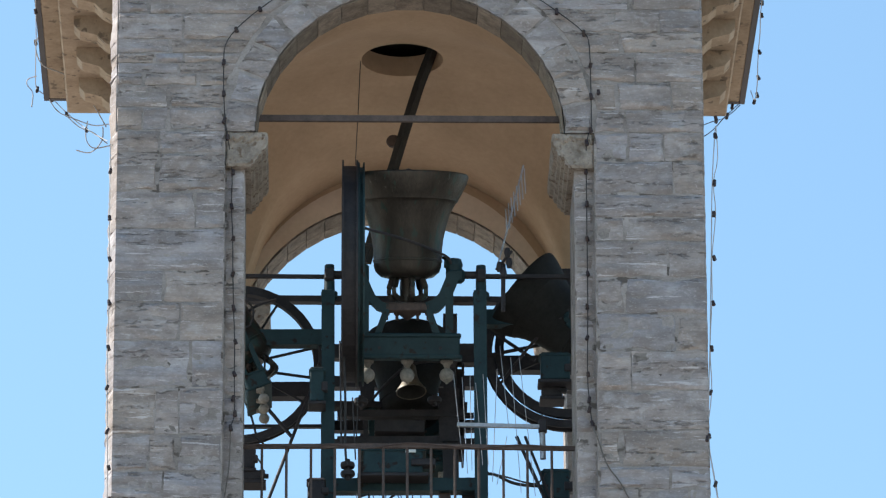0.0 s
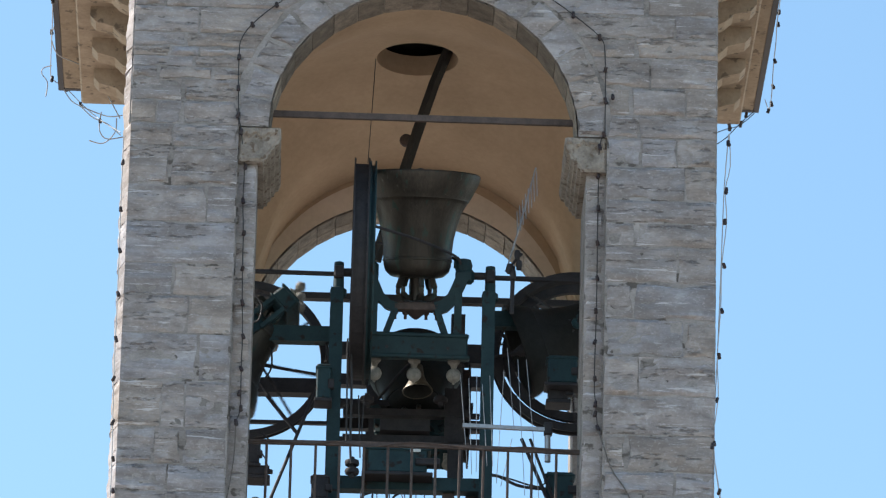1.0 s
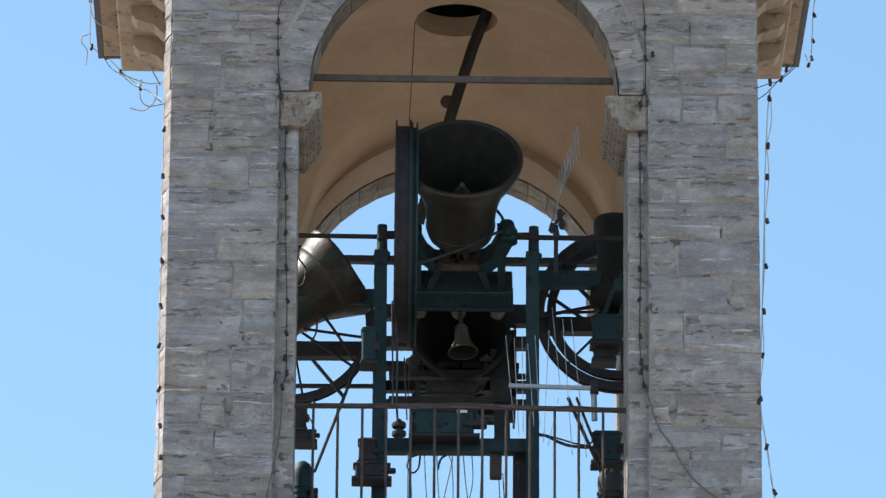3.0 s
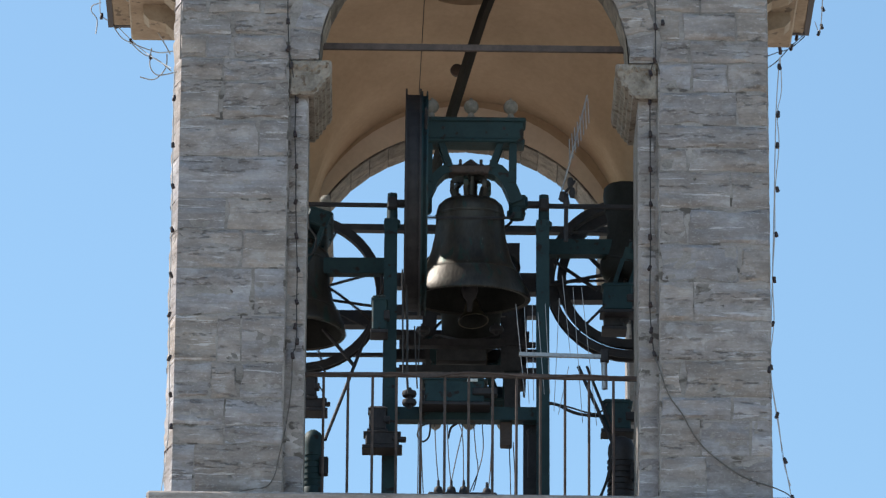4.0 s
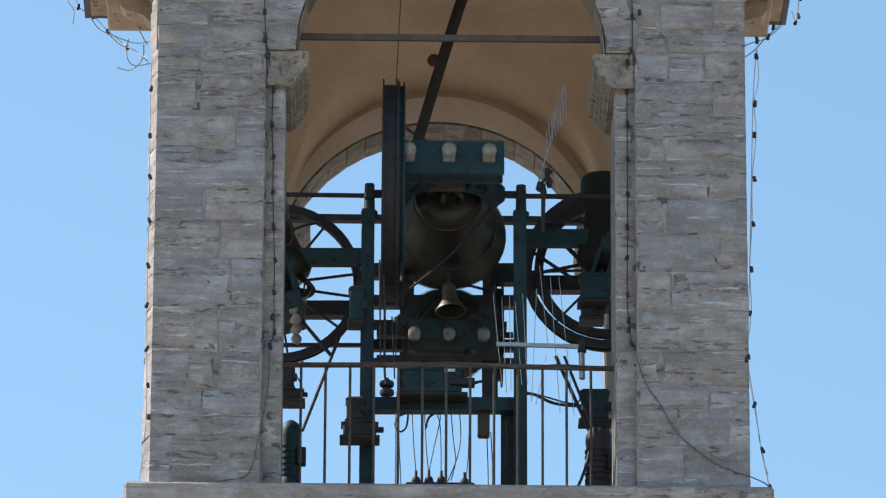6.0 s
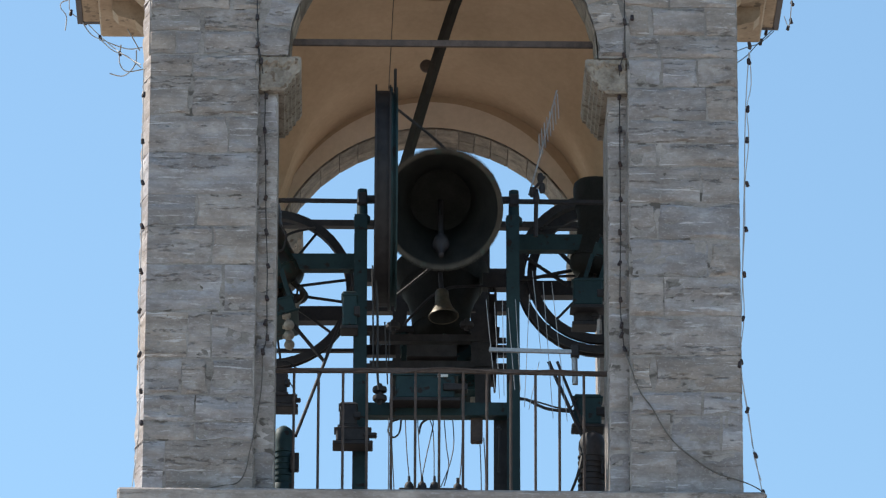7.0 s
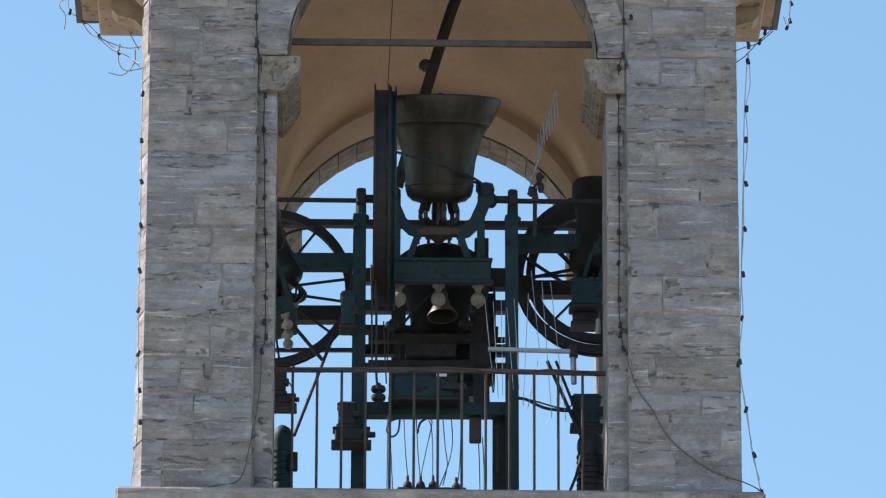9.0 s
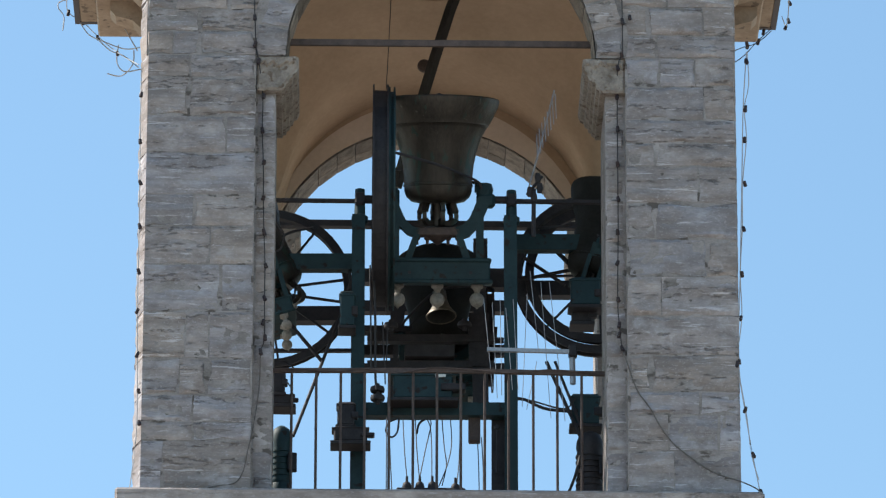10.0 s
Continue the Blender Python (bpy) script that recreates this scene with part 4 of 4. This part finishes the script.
cable_thing("wall_cable", smooth_line([(-1.416, 0.050, 19.498), (-1.425, 0.050, 19.190), (-1.465, 0.000, 18.865), (-1.507, -0.015, 18.648), (-1.540, -0.015, 18.484), (-1.605, -0.015, 18.389), (-1.737, -0.020, 18.363), (-1.837, -0.060, 18.321), (-1.879, -0.100, 18.241)], 4), 0.005, DUSTY_CABLE, "loose dusty cable down the stone pier")
light_string([(-1.480, -0.020, 22.020), (-1.496, -0.020, 22.350), (-1.499, -0.020, 22.622), (-1.487, -0.020, 22.771), (-1.402, -0.020, 22.911), (-1.212, -0.020, 23.091), (-0.939, -0.020, 23.283), (-0.482, -0.020, 23.476), (-0.024, -0.020, 23.554), (0.480, -0.020, 23.482), (0.937, -0.020, 23.259), (1.187, -0.020, 23.085), (1.405, -0.020, 22.897), (1.449, -0.020, 22.762), (1.458, -0.020, 22.341), (1.459, -0.020, 22.020)],
             [(-1.496, -0.030, 22.345), (-1.499, -0.030, 22.618), (-1.401, -0.030, 22.906), (-1.211, -0.030, 23.087), (-0.939, -0.030, 23.278), (-0.390, -0.030, 23.487), (-0.024, -0.030, 23.549), (0.480, -0.030, 23.477), (0.937, -0.030, 23.254), (1.187, -0.030, 23.081), (1.404, -0.030, 22.892), (1.456, -0.030, 22.609), (1.458, -0.030, 22.337), (1.517, -0.030, 22.372)], "dark festoon light string round the arch stones")
light_string([(2.459, 0.050, 22.112), (2.425, 0.050, 21.620), (2.406, 0.050, 20.971), (2.382, 0.050, 20.199), (2.357, 0.020, 19.447), (2.399, 0.000, 19.038), (2.452, -0.050, 18.644), (2.506, -0.100, 18.299)],
             [(2.464, 0.050, 22.181), (2.458, 0.050, 22.033), (2.443, 0.050, 21.620), (2.434, 0.050, 21.351), (2.429, 0.050, 20.972), (2.415, 0.050, 20.584), (2.396, 0.050, 20.199), (2.381, 0.050, 19.825), (2.361, 0.020, 19.447), (2.346, 0.000, 19.421), (2.403, 0.000, 19.038), (2.457, -0.050, 18.644), (2.511, -0.100, 18.313)], "festoon light string hanging clear of the tower corner", wire=GREY_CABLE)
cable_thing("festoon_cable", smooth_line([(2.463, 0.050, 22.112), (2.473, 0.050, 21.827), (2.434, 0.050, 21.620), (2.448, 0.050, 21.351), (2.411, 0.050, 20.972), (2.406, 0.050, 20.608), (2.382, 0.050, 20.199), (2.391, 0.050, 19.840), (2.352, 0.020, 19.447), (2.415, 0.000, 18.967), (2.443, -0.050, 18.644), (2.495, -0.100, 18.416)], 3), 0.004, GREY_CABLE, "second thin cable hanging beside the festoon lights")
light_string([(-2.400, -0.020, 21.900), (-2.397, -0.020, 21.265), (-2.392, -0.020, 20.540), (-2.392, -0.020, 19.821), (-2.378, -0.020, 19.110), (-2.385, 0.000, 18.740), (-2.425, -0.120, 18.267)],
             [(-2.396, -0.020, 21.670), (-2.397, -0.020, 21.265), (-2.390, -0.020, 20.911), (-2.388, -0.020, 20.540), (-2.389, -0.020, 20.155), (-2.392, -0.020, 19.821), (-2.385, -0.020, 19.455), (-2.370, -0.020, 19.147), (-2.360, -0.020, 18.883)], "festoon light string along the sunlit tower corner", wire=GREY_CABLE)
light_string([(-3.154, 2.500, 24.492), (-3.182, 3.500, 24.405), (-3.241, 4.800, 24.594), (-3.246, 5.300, 24.656), (-3.120, 5.450, 24.628), (-2.985, 5.400, 24.470), (-2.795, 5.000, 24.149), (-2.589, 4.600, 23.863)],
             [(-3.167, 3.000, 24.398), (-3.209, 4.000, 24.544), (-3.246, 5.300, 24.656), (-3.120, 5.450, 24.628), (-2.984, 5.400, 24.459), (-2.790, 5.000, 24.138)], "pale festoon light string along the eaves", wire=GREY_CABLE)
for pts in (
    ((-3.176, 4.000, 24.625), (-3.217, 4.200, 24.577), (-3.164, 4.400, 24.503), (-3.023, 4.600, 24.520), (-2.905, 4.800, 24.541), (-2.807, 4.900, 24.449), (-2.715, 4.900, 24.313), (-2.608, 4.800, 24.082)),
    ((-3.254, 5.300, 24.782), (-3.329, 5.300, 24.754), (-3.338, 5.300, 24.699), (-3.286, 5.300, 24.617), (-3.293, 5.300, 24.481)),
    ((-3.190, 5.400, 24.688), (-3.076, 5.400, 24.497), (-2.944, 5.300, 24.384), (-2.738, 5.200, 24.266), (-2.596, 5.000, 24.194)),
    ((-2.645, 5.000, 24.166), (-2.653, 5.000, 24.031), (-2.751, 5.000, 23.922), (-2.876, 5.000, 23.943)),
    ((-2.781, 5.000, 24.220), (-2.793, 5.000, 24.057), (-2.727, 5.000, 23.965), (-2.577, 5.000, 23.988)),
    ((-2.980, 5.300, 24.400), (-2.863, 5.200, 24.249), (-2.733, 5.100, 24.154), (-2.603, 5.000, 24.004)),
):
    cable_thing("loose_cable", smooth_line(pts, 5), 0.0055, GREY_CABLE, "loose cable trailing from the eaves")
light_string([(3.058, 2.500, 24.475), (3.074, 3.200, 24.495), (3.109, 3.800, 24.573), (3.133, 4.400, 24.646), (3.161, 5.000, 24.606), (3.166, 5.400, 24.624), (3.128, 5.400, 24.723)],
             [(3.076, 3.000, 24.513), (3.091, 3.300, 24.529), (3.137, 4.300, 24.619), (3.172, 5.000, 24.677), (3.180, 5.300, 24.636), (3.161, 5.400, 24.613)], "festoon light string hanging off the eaves", wire=GREY_CABLE)
light_string([(3.034, 5.400, 24.579), (2.956, 5.400, 24.502), (2.866, 5.200, 24.362), (2.736, 4.600, 24.080), (2.608, 4.000, 23.788)], [(2.963, 5.400, 24.568), (2.909, 5.300, 24.432), (2.779, 4.800, 24.170)], "short festoon string under the eaves corner")
light_string([(3.034, 5.400, 24.601), (2.892, 5.200, 24.389), (2.735, 4.600, 23.999), (2.606, 4.000, 23.676)], [(2.710, 4.000, 23.693)], "short sagging festoon string at the eaves corner")

# ---------------------------------------------------------------- stones of the front
PIECES = random.Random(5)


def stone_poly(pts, depth=0.03, y0=0.0, mat=None, cell=0.032, rough=1.0, arris=False):
    """A dressed stone from its outline on the face (x, z), anticlockwise from its lower inner corner: ragged edges, uneven front."""
    a, b, c, d = (Vector((p[0], 0, p[1])) for p in pts)
    nx = max(3, min(20, round((b - a).length / cell)))
    nz = max(2, min(12, round((d - a).length / cell)))
    mid = (a + b + c + d) / 4
    bm = bm_new()
    proud = PIECES.uniform(0.0, 0.008)
    seed = Vector((PIECES.uniform(0, 90), PIECES.uniform(0, 90), PIECES.uniform(0, 90)))
    grid = []
    for i in range(nx + 1):
        col = []
        for j in range(nz + 1):
            u, v = i / nx, j / nz
            if arris:
                u = 1.0 if i == nx else (1 - 0.02 / (b - a).length) * i / (nx - 1)
            p = (a.lerp(b, u)).lerp(d.lerp(c, u), v)
            rim = i in (0, nx) or j in (0, nz)
            w = noise.noise(Vector((p.x * 3, p.z * 9, 0)) + seed) * 0.020 + noise.noise(Vector((p.x * 14, p.z * 30, 0)) + seed) * 0.016
            y = -proud - w * rough
            if rim:
                y = 0.003
                t = (mid - p).normalized()
                if arris and i == nx:
                    y = (0.20 if p.x < 0 else 0.02) + 0.04 * noise.noise(p * 17 + seed)
                    t = Vector((-1, 0, 0))
                    p = p + t * (0.046 + 0.016 * noise.noise(p * 13 + seed) if p.x < 0 else 0.006 * abs(noise.noise(p * 21 + seed)))
                elif not (arris and i == nx - 1):
                    p = p + t * (0.003 + 0.040 * max(0.0, noise.noise(p * 4 + seed) + 0.05) + 0.012 * abs(noise.noise(p * 23 + seed)))
            col.append(bm.verts.new((p.x - mid.x, y, p.z - mid.z)))
        grid.append(col)
    for i in range(nx):
        for j in range(nz):
            bm.faces.new((grid[i][j], grid[i + 1][j], grid[i + 1][j + 1], grid[i][j + 1]))
    loop = [grid[i][0] for i in range(nx)] + [grid[nx][j] for j in range(nz)] + [grid[nx - i][nz] for i in range(nx)] + [grid[0][nz - j] for j in range(nz)]
    back = [bm.verts.new((v.co.x, depth, v.co.z)) for v in loop]
    m = len(loop)
    for i in range(m):
        bm.faces.new((loop[i], loop[(i + 1) % m], back[(i + 1) % m], back[i]))
    ob = link("stone", bm, mat or STONE, tower, smooth=True)
    ob.location = (mid.x, y0, mid.z)
    return ob


def ring_edge(z):
    dz = z - Z_SPRING
    if dz <= 0:
        return 1.478
    return math.sqrt(max(0, (R_OUT + 0.015) ** 2 - dz * dz)) if dz < R_OUT + 0.015 else 0.0


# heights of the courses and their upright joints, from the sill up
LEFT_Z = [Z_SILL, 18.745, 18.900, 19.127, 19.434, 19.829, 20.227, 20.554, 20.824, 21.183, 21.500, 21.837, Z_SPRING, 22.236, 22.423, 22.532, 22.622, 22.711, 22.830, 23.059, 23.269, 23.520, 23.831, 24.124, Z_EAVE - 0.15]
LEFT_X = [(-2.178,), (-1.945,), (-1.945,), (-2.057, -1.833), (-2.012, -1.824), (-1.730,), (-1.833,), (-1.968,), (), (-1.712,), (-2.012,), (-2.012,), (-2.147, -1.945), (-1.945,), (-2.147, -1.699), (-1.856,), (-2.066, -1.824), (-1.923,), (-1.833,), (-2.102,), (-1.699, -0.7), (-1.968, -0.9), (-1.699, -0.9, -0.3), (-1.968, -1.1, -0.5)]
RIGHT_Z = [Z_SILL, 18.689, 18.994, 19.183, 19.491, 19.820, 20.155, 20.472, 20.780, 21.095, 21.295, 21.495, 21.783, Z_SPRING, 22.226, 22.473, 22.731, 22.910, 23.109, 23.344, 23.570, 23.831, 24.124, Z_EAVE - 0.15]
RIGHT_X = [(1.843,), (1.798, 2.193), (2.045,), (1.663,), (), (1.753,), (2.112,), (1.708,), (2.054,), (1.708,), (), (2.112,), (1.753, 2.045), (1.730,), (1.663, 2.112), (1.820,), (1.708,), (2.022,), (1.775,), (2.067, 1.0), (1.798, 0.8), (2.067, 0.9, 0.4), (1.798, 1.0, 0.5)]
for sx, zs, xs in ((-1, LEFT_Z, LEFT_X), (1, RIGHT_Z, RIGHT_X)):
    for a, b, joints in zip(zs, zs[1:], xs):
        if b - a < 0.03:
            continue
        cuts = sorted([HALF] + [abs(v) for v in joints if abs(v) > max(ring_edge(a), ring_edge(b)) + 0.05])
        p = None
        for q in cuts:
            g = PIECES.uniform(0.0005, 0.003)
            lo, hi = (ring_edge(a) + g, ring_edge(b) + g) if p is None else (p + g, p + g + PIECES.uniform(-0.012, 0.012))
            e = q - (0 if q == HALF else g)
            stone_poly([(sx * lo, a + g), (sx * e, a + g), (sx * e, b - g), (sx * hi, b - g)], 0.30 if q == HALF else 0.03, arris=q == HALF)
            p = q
    # stones of the set-back inner order
    r = random.Random(21 + sx)
    z = Z_SILL
    while z < Z_SPRING - 0.30:
        h = min(r.uniform(0.16, 0.42), Z_SPRING - 0.295 - z)
        if Z_SPRING - 0.295 - z - h < 0.1:
            h = Z_SPRING - 0.295 - z
        stone_poly([(sx * (PIER_IN - 0.004), z + 0.004), (sx * 1.474, z + 0.004), (sx * 1.474, z + h - 0.004), (sx * (PIER_IN - 0.004), z + h - 0.004)], 0.02, 0.098)
        z += h
# voussoirs
r = random.Random(3)
n_v = 17
cuts = [math.pi * i / n_v for i in range(n_v + 1)]
for a0, a1 in zip(cuts, cuts[1:]):
    ro = R_OUT + r.uniform(-0.03, 0.012)
    g = 0.004
    poly = [(R_ARCH * math.cos(a0 + g), R_ARCH * math.sin(a0 + g)), (ro * math.cos(a0 + g), ro * math.sin(a0 + g)), (ro * math.cos(a1 - g), ro * math.sin(a1 - g)), (R_ARCH * math.cos(a1 - g), R_ARCH * math.sin(a1 - g))]
    stone_poly([(x, Z_SPRING + z) for x, z in poly])


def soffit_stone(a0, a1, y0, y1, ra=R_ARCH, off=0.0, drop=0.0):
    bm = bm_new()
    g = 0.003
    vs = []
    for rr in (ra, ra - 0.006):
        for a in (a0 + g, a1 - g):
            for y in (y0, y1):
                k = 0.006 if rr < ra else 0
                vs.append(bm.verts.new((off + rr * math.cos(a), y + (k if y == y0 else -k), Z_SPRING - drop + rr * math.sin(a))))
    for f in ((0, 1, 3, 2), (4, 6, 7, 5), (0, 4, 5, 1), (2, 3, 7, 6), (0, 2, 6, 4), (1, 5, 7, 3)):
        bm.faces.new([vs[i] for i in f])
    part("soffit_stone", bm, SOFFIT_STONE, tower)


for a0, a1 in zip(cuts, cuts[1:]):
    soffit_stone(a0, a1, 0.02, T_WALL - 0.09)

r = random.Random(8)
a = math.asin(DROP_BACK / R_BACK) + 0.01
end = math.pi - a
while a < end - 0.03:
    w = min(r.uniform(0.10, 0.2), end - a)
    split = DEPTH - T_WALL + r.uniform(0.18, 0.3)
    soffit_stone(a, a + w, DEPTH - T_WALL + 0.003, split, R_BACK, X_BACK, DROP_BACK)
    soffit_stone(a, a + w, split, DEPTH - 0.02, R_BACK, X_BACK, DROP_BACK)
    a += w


def motions():
    """The bells swing on their axles."""
    def swing(ob, at, turn, rows):
        walk(ob, [(t, Matrix.Translation(at) @ pose(0, 0, 0, 0, 0, turn) @ pose(0, 0, 0, a, 0, 0)) for t, a in rows])
    # degrees that the mouth has swung towards the viewer's side, 0 hanging down
    main = [(0.0, 163), (2.2, 163), (2.4, 160), (2.5, 155), (2.6, 149), (2.7, 143), (2.8, 136), (2.9, 128), (3.0, 119), (3.1, 111), (3.2, 101), (3.4, 76), (3.6, 46), (3.8, 19), (4.0, -7), (4.15, -27), (4.3, -46), (4.4, -60), (4.5, -73), (4.6, -87), (4.7, -100), (4.8, -109), (4.9, -115), (5.0, -119), (5.2, -123), (5.35, -124), (5.6, -119), (5.8, -106), (6.0, -86), (6.15, -67), (6.3, -46), (6.4, -33), (6.5, -20), (6.6, -4), (6.7, 12), (6.8, 31), (6.9, 47), (7.0, 63), (7.1, 78), (7.2, 93), (7.3, 105), (7.4, 116), (7.5, 124), (7.6, 134), (7.7, 146), (7.8, 157), (8.0, 163), (10.0, 163)]
    swing(main_bell, MAIN_AT, 0, [(t, -a) for t, a in main])
    # the clapper lies on the lower side of the mouth and falls across as the bell swings through
    clapper = [ob for ob in main_bell.children if ob.name.startswith("clapper")][0]
    walk(clapper, [(t, pose(0, 0, 0, c, 0, 0)) for t, c in ((0.0, 24), (3.4, 24), (3.9, 8), (4.3, -24), (5.4, -24), (6.2, -24), (6.6, -6), (6.95, 24), (10.0, 24))])
    # degrees towards the middle of the belfry
    left = [(0.0, -140), (0.2, -132), (0.4, -116), (0.6, -95), (0.8, -65), (1.0, -30), (1.2, 3), (1.4, 35), (1.6, 62), (1.8, 86), (2.0, 105), (2.2, 118), (2.5, 130), (2.7, 132), (2.9, 130), (3.0, 126), (3.2, 112), (3.5, 78), (3.8, 30), (4.0, -2), (4.15, -23), (4.3, -42), (4.5, -72), (4.7, -94), (4.9, -115), (5.0, -124), (5.2, -135), (5.5, -143), (5.9, -146), (6.3, -146), (10.0, -146)]
    swing(left_bell, LEFT_AT, 90, [(t, -a) for t, a in left])
    right = [(0.0, 130), (0.2, 128), (0.4, 122), (0.6, 112), (0.8, 95), (1.0, 70), (1.2, 38), (1.4, -5), (1.6, -45), (1.8, -80), (2.0, -105), (2.2, -125), (2.5, -150), (3.2, -163), (10.0, -163)]
    swing(right_bell, RIGHT_AT, 90, right)
    low = [(0.0, -163), (0.4, -161), (0.8, -152), (1.0, -144), (1.2, -132), (1.4, -117), (1.6, -100), (1.8, -75), (2.0, -49), (2.2, -22), (2.4, 10), (2.6, 42), (2.7, 56), (2.8, 74), (2.9, 88), (3.0, 99), (3.2, 117), (3.5, 132), (3.8, 138), (4.1, 134), (4.5, 113), (4.7, 95), (4.9, 70), (5.0, 55), (5.1, 39), (5.2, 22), (5.4, -8), (5.6, -33), (5.8, -72), (6.0, -110), (6.2, -140), (6.4, -157), (6.6, -163), (10.0, -163)]
    swing(low_bell, LOW_AT, 0, [(t, -a) for t, a in low])


motions()
